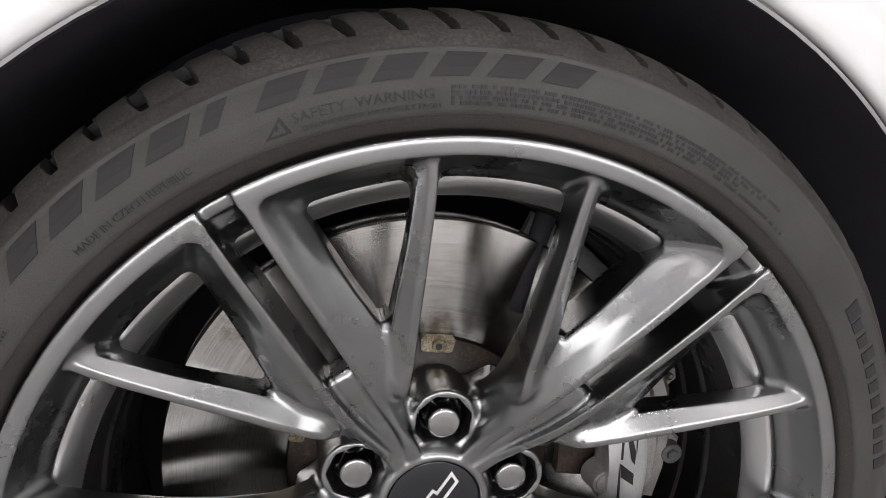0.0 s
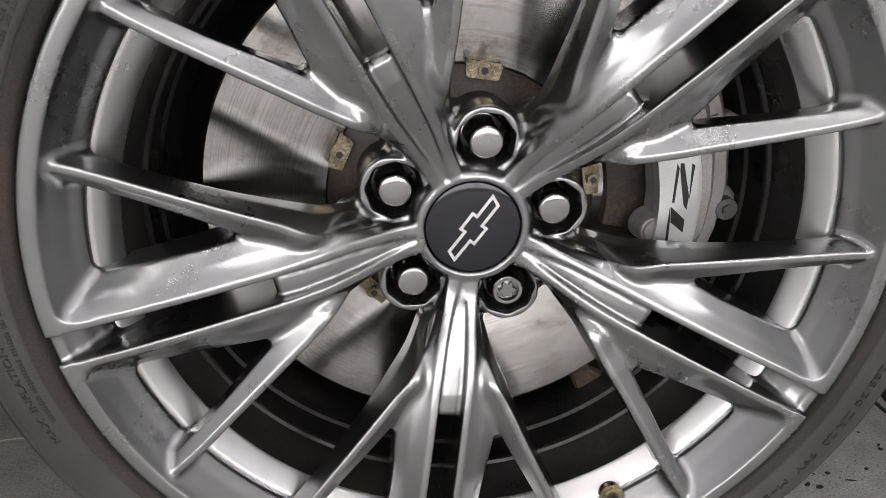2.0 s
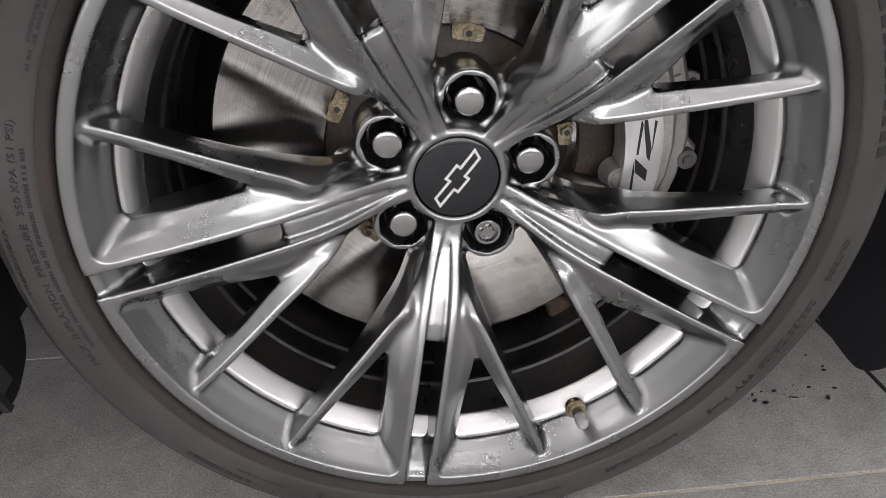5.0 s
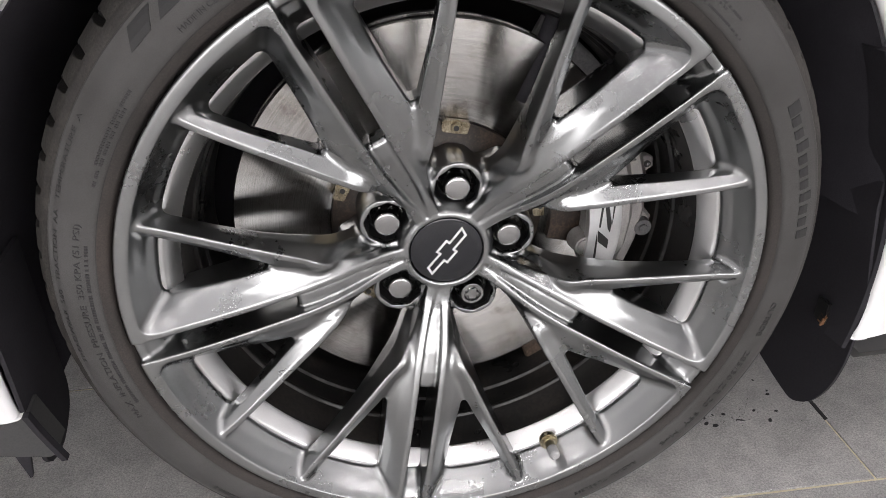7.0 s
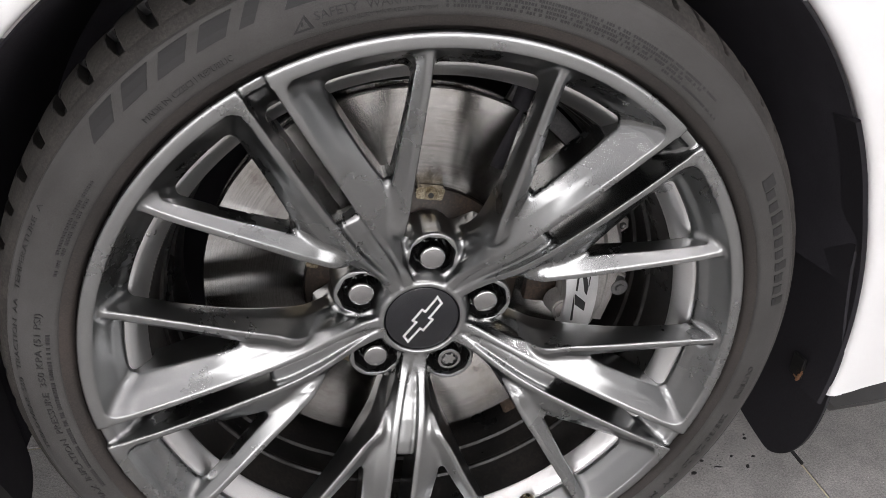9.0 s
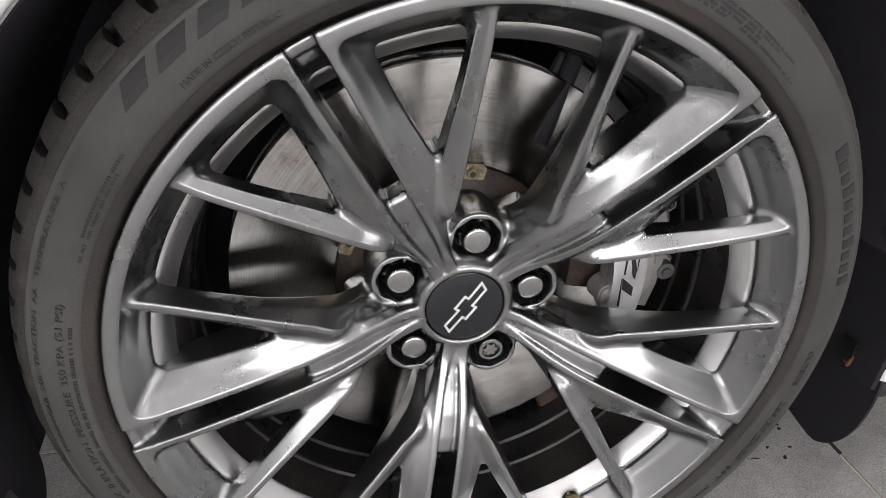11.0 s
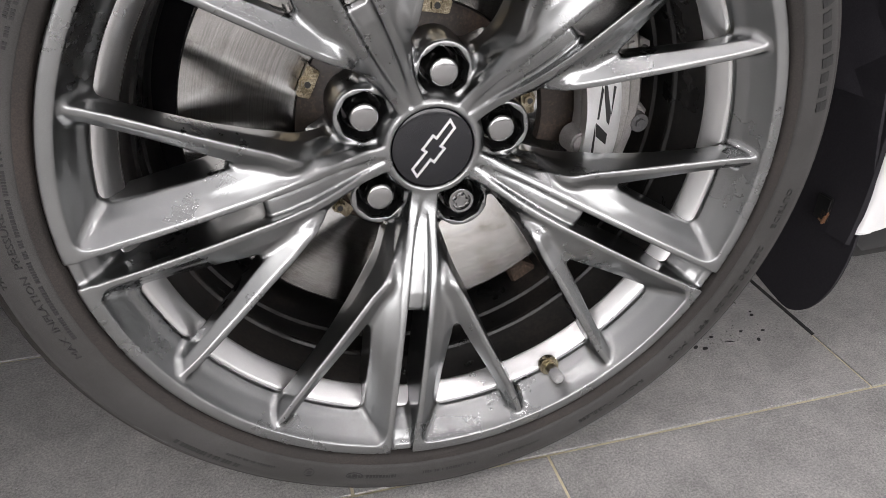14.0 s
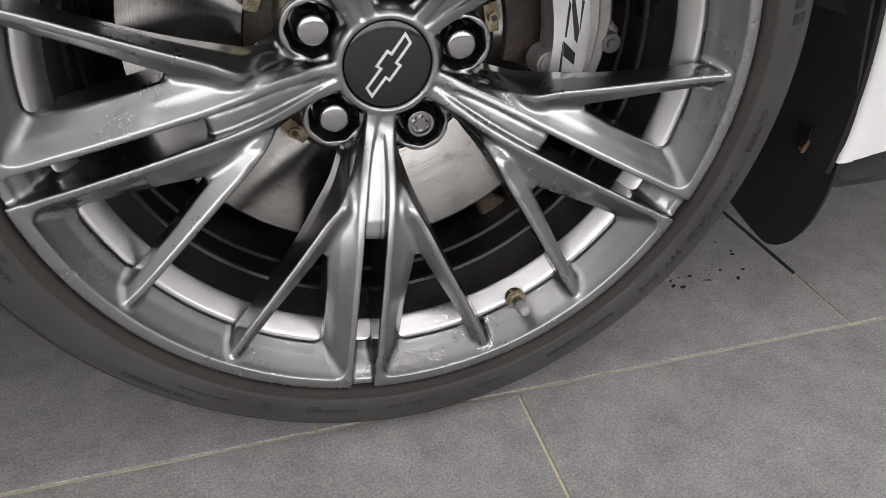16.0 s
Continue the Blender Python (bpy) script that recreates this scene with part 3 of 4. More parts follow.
# nuts, and added pocket liners coloured black for the shade inside the pockets
for k in range(5):
    c = PHASE + 36 + 72 * k
    base = polar(60, c, 0)
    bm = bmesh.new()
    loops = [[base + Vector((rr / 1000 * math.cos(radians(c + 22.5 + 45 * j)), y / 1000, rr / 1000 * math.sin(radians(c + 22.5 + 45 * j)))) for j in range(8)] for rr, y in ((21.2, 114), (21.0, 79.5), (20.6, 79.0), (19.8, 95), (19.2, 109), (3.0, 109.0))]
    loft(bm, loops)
    part("nut_pocket", bm, POCKET, wheel, "octagonal wheel-nut pocket liner, its shade put in as black", smooth=False)
    bm = bmesh.new()
    loft(bm, [[base + Vector((rr / 1000 * math.cos(radians(10 * j)), y / 1000, rr / 1000 * math.sin(radians(10 * j)))) for j in range(36)] for rr, y in ((17.0, 109.5), (17.0, 91.5), (16.4, 90.0), (15.2, 91.0), (14.4, 104), (14.0, 109.5))], True)
    part("nut_seat", bm, CHROME, wheel, "bright conical nut seat")
    locking = k == 3

    def ring_loop(r, y, hexed, n=36):
        pts = []
        for j in range(n):
            a = 2 * math.pi * j / n
            q = r * (1 - hexed * (1 - math.cos(math.pi / 6) / max(math.cos((a % (math.pi / 3)) - math.pi / 6), 0.5)))
            pts.append(base + Vector((q / 1000 * math.cos(a), y / 1000, q / 1000 * math.sin(a))))
        return pts

    bm = bmesh.new()
    if locking:
        loft(bm, [ring_loop(r, y, 0) for r, y in ((12.4, 108), (12.4, 92), (11.9, 76), (11.3, 73.2), (10.6, 72.6), (8.4, 72.6), (8.1, 73.4), (7.8, 77), (0.3, 77))])
        nut = part("locking_nut", bm, NUT, wheel, "dark chrome locking wheel nut with lobed keyway")
        bm = bmesh.new()
        key = []
        for j in range(72):
            a = 2 * math.pi * j / 72
            r = 5.7 + 1.0 * math.cos(6 * a)
            key.append((r, a))
        loft(bm, [[base + Vector((max(r - ins, 0.1) / 1000 * math.cos(a), y / 1000, max(r - ins, 0.1) / 1000 * math.sin(a))) for r, a in key] for y, ins in ((77.2, 0), (73.6, 0), (73.0, 0.6), (73.0, 4.0))])
        part("key_core", bm, NUT, nut)
    else:
        loft(bm, [ring_loop(r, y, h) for r, y, h in ((13.4, 108, 1), (13.4, 96, 1), (13.2, 88, 1), (12.6, 85.5, 0.6), (12.1, 83, 0), (11.9, 77.0, 0), (11.6, 74.2, 0), (10.9, 73.0, 0), (9.6, 72.4, 0), (5.0, 72.0, 0), (0.3, 71.9, 0))])
        part("lug_nut", bm, NUT, wheel, "dark chrome domed wheel nut")

# centre cap with a slanted cross emblem
bm = bmesh.new()
turn_profile(bm, [(0.01, 65.6), (12, 65.7), (24, 66.1), (31, 66.7), (33.0, 67.4), (33.6, 68.6), (33.6, 80), (0.01, 80)], 120, closed=False)
cap = part("centre_cap", bm, CAP, wheel, "glossy black centre cap")
E_ANG = 51.5
EMBLEM = [(-28.0, -4.6), (-9.6, -4.6), (-9.6, -8.4), (6.2, -8.4), (6.2, -4.6), (24.0, -4.6), (28.0, 4.6), (9.6, 4.6), (9.6, 8.4), (-6.2, 8.4), (-6.2, 4.6), (-24.0, 4.6)]


def emblem_pt(p, y):
    a = radians(E_ANG)
    r = math.hypot(*p)
    y += 0.0009 * r * r
    return ((p[0] * math.cos(a) - p[1] * math.sin(a)) / 1000, y / 1000, (p[0] * math.sin(a) + p[1] * math.cos(a)) / 1000)


def inset_poly(poly, d):
    out = []
    n = len(poly)
    for i in range(n):
        p, q, r = Vector(poly[i - 1]), Vector(poly[i]), Vector(poly[(i + 1) % n])
        a, b = (q - p).normalized(), (r - q).normalized()
        na, nb = Vector((-a.y, a.x)), Vector((-b.y, b.x))
        k = (na + nb) / max(1 + na.dot(nb), 0.3)
        out.append(tuple(q + k * d))
    return out


bm = bmesh.new()
inner = inset_poly(EMBLEM, 2.1)
loft(bm, [[emblem_pt(p, 64.9) for p in inset_poly(EMBLEM, 0.3)], [emblem_pt(p, 65.1) for p in EMBLEM], [emblem_pt(p, 66.6) for p in EMBLEM], [emblem_pt(p, 66.6) for p in inner], [emblem_pt(p, 65.1) for p in inner], [emblem_pt(p, 64.9) for p in inset_poly(EMBLEM, 1.8)]], True)
part("emblem", bm, EMBLEM_SILVER, cap, "silver outlined emblem", smooth=False)

# tyre valve
VALVE = Matrix.Translation(polar(235.5, -64.7, 30)) @ pose(0, 0, 0, -8, 0, 0) @ Matrix.Scale(1.25, 4)


def y_turned(bm, profile, segs=24):
    turn_profile(bm, profile, segs, closed=False)


bm = bmesh.new()
y_turned(bm, [(0.01, -6), (7.4, -6), (7.6, -3), (7.0, -1), (5.0, 0)])
bmesh.ops.create_cone(bm, cap_ends=True, segments=6, radius1=0.0062, radius2=0.0062, depth=0.004, matrix=pose(0, -0.006, 0, 90))
y_turned(bm, [(4.2, -8), (4.2, -16), (3.4, -17.5), (0.01, -17.5)])
valve = part("tyre_valve", bm, BRASS, wheel, "brass tyre valve stem", m=VALVE)
bm = bmesh.new()
y_turned(bm, [(3.2, -14.5), (4.4, -15.0), (4.4, -22), (3.9, -24.0), (2.6, -25.2), (0.01, -25.4)], 16)
part("dust_cap", bm, CAP_GREY, valve, "pale grey knurled dust cap")
# ---- the tyre ----
tyre = thing("tyre", "black low-profile car tyre standing on the floor tiles", "tyre", AXLE)
SIDE = [(279.4, -0.4), (280.4, -2.2), (283, -2.8), (290, -3.6), (297, -3.1), (304, -0.9), (309.5, 2.0), (312.2, 4.0), (313.0, 4.0), (313.8, 4.6), (314.4, 6.0), (314.6, 8.0), (312, 12.0)]
SR, SY = [p[0] for p in SIDE], [p[1] for p in SIDE]


def side_y(r):
    return float(np.interp(r, SR, SY))


def settle(bm):
    """Presses the tyre flat where it stands on the floor, with a slight bulge above."""
    ca, sa = math.cos(radians(CAMBER)), math.sin(radians(CAMBER))
    for v in bm.verts:
        z = HUB_Z + v.co.y * sa + v.co.z * ca
        if z < 0.05 and v.co.y < 0.06:
            v.co.y -= 0.004 * (1 - z / 0.05) ** 1.5
        if z < 0.0008:
            v.co.z += (0.0008 - z) / ca


bm = bmesh.new()
turn_profile(bm, SIDE + [(308, 12), (290, 8), (279, 3)], 240)
settle(bm)
part("sidewall", bm, RUBBER, tyre, "grey dusty sidewall with moulded lettering", angle=60)
bm = bmesh.new()
turn_profile(bm, [(266, 16), (270.6, 12), (271.4, 6), (272.3, 2.8), (273.6, 1.4), (276, 0.4), (278.6, -0.6), (280.0, -1.0), (281, 4), (276, 16)], 240)
settle(bm)
part("bead_band", bm, RUBBER_BROWN, tyre, "brown-stained rubber band beside the rim", angle=60)
# tread base with circumferential grooves
bm = bmesh.new()
turn_profile(bm, [(312, 12), (316, 15), (318.5, 20), (321, 28), (324.5, 40), (327, 66), (326, 68), (326, 78), (335, 80), (336, 130), (328, 132), (328, 144), (336, 146), (336, 196), (328, 198), (328, 208), (335, 210), (330, 250), (318, 275), (300, 284), (280, 278), (262, 262), (262, 254), (290, 268), (310, 262), (318, 230), (316, 40), (310, 14)], 240)
settle(bm)
part("carcass", bm, RUBBER_DARK, tyre)
# rubbed shoulder between sidewall and tread
bm = bmesh.new()
turn_profile(bm, [(311.5, 5.6), (314.4, 6.5), (316.8, 8.4), (319.6, 10.6), (322.2, 13.6), (322.6, 15.4), (321.0, 19), (316, 18), (310, 12)], 240)
settle(bm)
part("shoulder_band", bm, TREAD, tyre, "brownish rubbed shoulder band", angle=60)
# shoulder blocks
BLOCKS = 74
bm = bmesh.new()
loops = []
for side, cut in ((-1, 0.6), (-1, 0.0), (-0.3, 0.0), (0.3, 0.0), (1, 0.0), (1, 0.6)):
    # the groove between two blocks is wide at the crown and runs out in a point on the shoulder
    loop = []
    for r, y in ((318, 16.0), (322.0, 13.4), (325.4, 18.2), (328.6, 25.5), (331.2, 34.0), (333.6, 46.0), (335.8, 66.0), (326, 66.5), (316, 40)):
        gap = lerp_table(y, (13, 17, 25, 34, 66), (0.3, 0.6, 0.72, 0.76, 0.76))
        half = 180.0 / BLOCKS - gap
        bend = -0.055 * (y - 13.4) * (1 - 0.006 * (y - 13.4))
        loop.append(polar(r - (cut if r > 320 else 0), 90 + side * (half - (0.14 if cut == 0 and abs(side) == 1 else 0)) - bend, y))
    loops.append(loop)
loft(bm, loops)
block = mesh_of("tread_block", bm, TREAD, True, 30)
SPAN = 360.0 / BLOCKS
for i in range(BLOCKS):
    th = i * SPAN
    ob = new("tread_block", block)
    ob.parent = tyre
    down = math.sin(radians(90 + th))
    ob.matrix_basis = pose(0, 0, 0, 0, -th, 0)
    if down < -0.93:
        # blocks on the floor are pressed flat
        low = bmesh.new()
        low.from_mesh(block)
        bmesh.ops.transform(low, matrix=pose(0, 0, 0, 0, -th, 0), verts=low.verts)
        settle(low)
        ob.data = mesh_of("tread_block", low, TREAD, True, 30)
        ob.matrix_basis = Matrix()
# short dark strips laid on the blocks' shoulders for the shade in sipes
bm = bmesh.new()
for i in range(BLOCKS):
    th = (i + 0.5) * SPAN
    for off, y0, y1, w in ((0.9, 27, 44, 0.2), (-0.7, 31, 50, 0.16)):
        lo = []
        for y in (y0, (y0 + y1) / 2, y1):
            r = lerp_table(y, (13.4, 18.2, 25.5, 34, 46, 66), (322.0, 325.4, 328.6, 331.2, 333.6, 335.8))
            e0 = w * (0.35 if y == y0 else 1.0)
            lo.append([polar(r + d, th + SPAN / 2 + off + e + 0.055 * (y - 13.4) * (1 - 0.006 * (y - 13.4)), y) for d, e in ((-1, -e0), (0.2, -e0), (0.2, e0), (-1, e0))])
        loft(bm, lo)
settle(bm)
ob = part("sipe_shade", bm, RUBBER_DARK, tyre, smooth=False)
ob["kind"] = "stuff"


def wall_pt(r, th, lift):
    return polar(r, th, side_y(r) - lift)


def slab(bm, pts, lift=0.55, sink=0.6):
    """A raised flat shape on the sidewall; pts are (r, degrees)."""
    loft(bm, [[wall_pt(r, t, -sink) for r, t in pts], [wall_pt(r, t, lift) for r, t in pts]])


def bar(bm, r0, r1, t0, wd, slant, lift=0.6):
    """A raised bar from r0 to r1, its foot at t0, leaning clockwise by slant degrees."""
    n, m = 6, 3
    loops = []
    for i in range(n + 1):
        r = r0 + (r1 - r0) * i / n
        a = t0 - slant * i / n
        loops.append([wall_pt(r, a, -0.6)] + [wall_pt(r, a - wd * j / m, lift) for j in range(m + 1)] + [wall_pt(r, a - wd, -0.6)])
    loft(bm, loops)


def arc_text(text, r, th, height, width=None, lift=0.7, name="lettering", mat=None):
    """Moulded words along the sidewall, feet towards the hub, read clockwise from th."""
    cu = bpy.data.curves.new("txt", "FONT")
    cu.body, cu.size, cu.extrude, cu.resolution_u = text, height / 0.7, 0.0, 2
    ob = new("txt", cu)
    me = bpy.data.meshes.new_from_object(ob.evaluated_get(bpy.context.evaluated_depsgraph_get()))
    bpy.data.objects.remove(ob)
    bm = bmesh.new()
    bm.from_mesh(me)
    xs = [v.co.x for v in bm.verts]
    x0, x1 = min(xs), max(xs)
    k = (width / (x1 - x0)) if width else 1.0
    ext = bmesh.ops.extrude_face_region(bm, geom=list(bm.faces))
    up = {v for v in ext["geom"] if isinstance(v, bmesh.types.BMVert)}
    for v in bm.verts:
        rr = r + v.co.y
        a = th - math.degrees((v.co.x - x0) * k / r)
        v.co = wall_pt(rr, a, lift if v in up else -0.3)
    settle(bm)
    return part(name, bm, mat or LETTER, tyre, smooth=False)


# large raised blocks where the maker's mark stands
bar_w = 62.0 / 11
for i in range(11):
    bm = bmesh.new()
    bar(bm, 299.5, 313.4, 136.0 - i * bar_w, bar_w * (0.34 if i == 4 else 0.7), 2.3)
    settle(bm)
    part("raised_bar", bm, RUBBER_DARK, tyre, smooth=False)
for i in range(11):
    bm = bmesh.new()
    bar(bm, 293.5, 304.5 if i in (0, 3, 7, 10) else 301.5, 30.4 - i * 2.32, 2.0 if i == 0 else 1.5, 0.0)
    part("raised_bar", bm, RUBBER_DARK, tyre, smooth=False)
arc_text("SAFETY  WARNING", 288.6, 104.8, 5.2, 72)
arc_text("SERIOUS INJURY MAY RESULT FROM", 283.9, 104.2, 2.3, 71)
arc_text("MADE IN CZECH REPUBLIC", 285.6, 129.6, 3.9, 69)
arc_text("TREADWEAR  560   TRACTION  AA   TEMPERATURE  A", 306.5, 187.5, 3.4, 218, 0.6)
arc_text("MAX  INFLATION  PRESSURE  350 KPA (51 PSI)", 290.5, 200.0, 4.6, 190, 0.6)
arc_text("OUTSIDE", 290.4, -7.4, 5.2, 37)
arc_text("285/30 ZR 20  99Y  M+S", 290.0, -18.4, 5.6, 132)
arc_text("RADIAL  TUBELESS", 290.2, -50.5, 4.4, 72, 0.6)
# warning triangle
bm = bmesh.new()
tri_o, tri_i = [(284.6, 108.0), (284.6, 105.2), (294.0, 105.9)], [(285.8, 107.35), (285.8, 105.75), (291.6, 106.1)]
loft(bm, [[wall_pt(r, t, -0.4) for r, t in tri_o], [wall_pt(r, t, 0.45) for r, t in tri_o], [wall_pt(r, t, 0.45) for r, t in tri_i], [wall_pt(r, t, -0.4) for r, t in tri_i]], True)
slab(bm, [(287.6, 106.75), (287.6, 106.4), (290.2, 106.3), (290.2, 106.5)], 0.45)
part("warning_mark", bm, RUBBER_DARK, tyre, smooth=False)
# lines of fine print too small to read
rng = random.Random(4)
bm = bmesh.new()
for r, t0, t1, hh in ((293.2, 88.8, 47.0, 1.9), (290.4, 88.8, 50.0, 1.9), (287.6, 88.8, 53.0, 1.9), (284.8, 88.8, 60.0, 1.9), (284.6, 57.0, 45.0, 1.9),
                      (287.0, 152.5, 140.5, 2.2), (283.8, 152.5, 143.0, 2.2), (284.6, 156.0, 153.4, 2.2), (284.8, 197.0, 166.0, 2.6), (299.0, 232.0, 221.0, 5.0), (291.0, 237.5, 229.0, 2.0), (290.0, 251.0, 259.5, 3.6), (289.5, 264.0, 274.5, 2.4), (290.5, 279.0, 287.0, 2.2)):
    if t1 > t0:
        t0, t1 = t1, t0
    t = t0
    while t > t1:
        w = rng.uniform(0.22, 0.4) * (1.4 if hh > 3 else 1)
        slab(bm, [(r, t), (r, t - w), (r + hh, t - w), (r + hh, t)], 0.45, 0.3)
        t -= w + (0.13 if rng.random() < 0.8 else 0.55)
settle(bm)
ob = part("fine_print", bm, LETTER, tyre, "moulded fine print", smooth=False)
ob["kind"] = "stuff"
# pale scuffs where the wall has rubbed a kerb
for run in (((312.4, 214.4), (310.6, 217.6), (311.0, 220.4), (312.6, 224.6)), ((312.2, 214.6), (311.0, 216.6), (309.6, 219.4)), ((313.0, 218.0), (312.0, 220.6), (312.8, 222.4)), ((309.2, 219.8), (309.8, 222.0), (309.4, 224.4)), ((311.6, 226.0), (312.6, 229.5), (312.4, 233.0)), ((311.8, 249.0), (312.4, 252.0), (312.2, 256.0)), ((312.6, 253.0), (312.0, 257.0), (312.4, 260.5))):
    bm = bmesh.new()
    a = np.array(run)
    loops = []
    for q in np.linspace(0, len(run) - 1, 14):
        r, t = float(np.interp(q, range(len(run)), a[:, 0])), float(np.interp(q, range(len(run)), a[:, 1]))
        w = 0.05 + 0.42 * math.sin(math.pi * (q + 0.15) / (len(run) - 0.7)) ** 2
        loops.append([wall_pt(r - w, t, -0.3), wall_pt(r - w * 0.6, t, 0.2), wall_pt(r + w * 0.6, t, 0.2), wall_pt(r + w, t, -0.3)])
    loft(bm, loops)
    settle(bm)
    part("scuff", bm, SCUFF, tyre, "pale rubbed scuff", smooth=False)
# ring mark and oval mark low on the wall
for rc, tc, ra, rb in ((291.0, 243.6, 4.6, 4.6), (290.5, 251.8, 7.6, 3.6)):
    bm = bmesh.new()
    outer, inn = [], []
    for j in range(28):
        a = 2 * math.pi * j / 28
        outer.append((rc + rb * math.sin(a), tc - math.degrees(ra * math.cos(a) / rc)))
        inn.append((rc + (rb - 0.7) * math.sin(a), tc - math.degrees((ra - 0.7) * math.cos(a) / rc)))
    loft(bm, [[wall_pt(r, t, -0.4) for r, t in outer], [wall_pt(r, t, 0.4) for r, t in outer], [wall_pt(r, t, 0.4) for r, t in inn], [wall_pt(r, t, -0.4) for r, t in inn]], True)
    slab(bm, [(rc - rb * 0.45, tc + 0.4), (rc - rb * 0.45, tc - 0.4), (rc + rb * 0.45, tc - 0.4), (rc + rb * 0.45, tc + 0.4)], 0.35)
    settle(bm)
    part("approval_mark", bm, RUBBER_DARK, tyre, smooth=False)

# ---- brake disc ----
disc = thing("brake_disc", "large turned iron brake disc with scuffed face", "brake disc", AXLE)
bm = bmesh.new()
turn_profile(bm, [(104, 128.6), (105, 128), (194, 128), (195.4, 129), (195.4, 136), (104, 136)], 160)
part("front_plate", bm, DISC, disc)
bm = bmesh.new()
turn_profile(bm, [(104, 148), (195, 148), (195, 156), (104, 156)], 120)
part("back_plate", bm, DISC, disc)
bm = bmesh.new()
for i in range(48):
    th = i * 7.5
    loft(bm, [[polar(r, th + e, y) for e, y in ((-0.5, 135), (0.5, 135), (0.5, 149), (-0.5, 149))] for r in (106, 192)])
ob = part("cooling_vane", bm, RUST, disc, smooth=False)
bm = bmesh.new()
turn_profile(bm, [(10, 112), (70, 112), (74, 113.5), (76, 118), (80, 121), (97, 123), (103, 126), (103.8, 138), (60, 150), (10, 150)], 120)
hat = part("disc_hat", bm, HAT, disc, "dark brown rusty disc hat")
for k in range(5):
    th = 81.0 + 73.2 * k if k < 2 else PHASE + 36 + 72 * k
    bm = bmesh.new()
    loft(bm, [[polar(r, th + e, y) for r, e in ((94.5, -6.6), (94.5, 6.2), (96, 7.2), (104.5, 7.2), (106, 6.2), (106, -6.6), (104.5, -7.4), (96, -7.4))] for y in (119.5, 127.0)])
    tab = part("bolt_tab", bm, TAB, disc, "yellowish plated bolt tab", smooth=False)
    bm = bmesh.new()
    bmesh.ops.create_cone(bm, cap_ends=True, segments=6, radius1=0.0052, radius2=0.005, depth=0.006, matrix=Matrix.Translation(polar(100.5, th, 117.5)) @ pose(0, 0, 0, 90))
    bmesh.ops.create_cone(bm, cap_ends=True, segments=20, radius1=0.0068, radius2=0.0068, depth=0.0012, matrix=Matrix.Translation(polar(100.5, th, 119.6)) @ pose(0, 0, 0, 90))
    bolt = part("bolt", bm, TAB, tab, "tarnished plated hexagon bolt", smooth=False)
    # black disc for the shaded socket in the bolt head
    bm = bmesh.new()
    bmesh.ops.create_cone(bm, cap_ends=True, segments=14, radius1=0.0026, radius2=0.0026, depth=0.0006, matrix=Matrix.Translation(polar(100.5, th, 114.3)) @ pose(0, 0, 0, 90))
    part("socket", bm, INK, tab, smooth=False)

# ---- brake caliper ----
cal = thing("brake_caliper", "silver brake caliper with white plate and black marks", "brake caliper", AXLE)


def arc_block(bm, sections, y_of):
    """sections: (degrees, inner r, outer r); y_of(i) gives front, shoulder and back depths."""
    loops = []
    for i, (th, r0, r1) in enumerate(sections):
        f, s, b = y_of(i)
        m = (r1 - r0) * 0.14
        loops.append([polar(r, th, y) for r, y in ((r0, b), (r0, s), (r0 + m, f), (r1 - m, f), (r1, s), (r1, b))])
    loft(bm, loops)


bm = bmesh.new()
arc_block(bm, [(-17, 146, 176), (-15, 142, 182), (-7, 140, 186), (2, 140, 188), (11, 140, 189), (22, 140, 190), (32, 140, 190), (39, 142, 184), (41, 146, 176)], lambda i: (88 if 1 < i < 7 else 96, 98, 110))
arc_block(bm, [(-15, 174, 200), (-8, 172, 203), (2, 172, 206), (12, 172, 207), (24, 172, 207), (36, 172, 204)], lambda i: (106, 112, 162))
part("caliper_body", bm, CALIPER, cal, angle=40)
# piston bulges beside the plate
for th, r, rad in ((-8.0, 142, 14), (20, 150, 13), (-6.0, 165, 14)):
    bm = bmesh.new()
    bmesh.ops.create_cone(bm, cap_ends=True, segments=40, radius1=rad / 1000, radius2=(rad - 4) / 1000, depth=0.022, matrix=Matrix.Translation(polar(r, th, 98)) @ pose(0, 0, 0, 90))
    bmesh.ops.bevel(bm, geom=[e for e in bm.edges if len(e.link_faces) == 2 and e.calc_face_angle() > 0.8], offset=0.002, segments=2, affect="EDGES")
    part("piston_housing", bm, CALIPER, cal)
bm = bmesh.new()
arc_block(bm, [(th, 140.0 + 0.03 * (th - 5) ** 2 / 10, 171.5 - 0.02 * (th - 5) ** 2 / 10) for th in range(-15, 37, 2)], lambda i: (81.6, 82.6, 94))
plate = part("face_plate", bm, PLATE, cal, "pale brushed plate with black slanted marks")


def plate_mark(pts):
    """A flat printed shape on the plate; pts are x, z in mm."""
    bm = bmesh.new()
    solid(bm, pts, 81.2, 82.0)
    part("black_mark", bm, INK, plate, smooth=False)


plate_mark([(149.8, 34.6), (151.9, 30.5), (150.8, 4.4), (149.1, 4.6)])
plate_mark([(152.2, 34.4), (154.9, 34.2), (161.3, 9.0), (160.7, -1.7), (158.0, 2.2), (152.6, 28.5)])
plate_mark([(160.9, 33.7), (163.2, 32.6), (162.0, 7.0), (161.6, 9.4)])
plate_mark([(148.4, 1.6), (160.1, -9.5), (159.9, -19.7), (149.6, -11.0)])
plate_mark([(147.8, 0.6), (149.0, -10.6), (149.1, -29.4), (146.8, -29.2)])
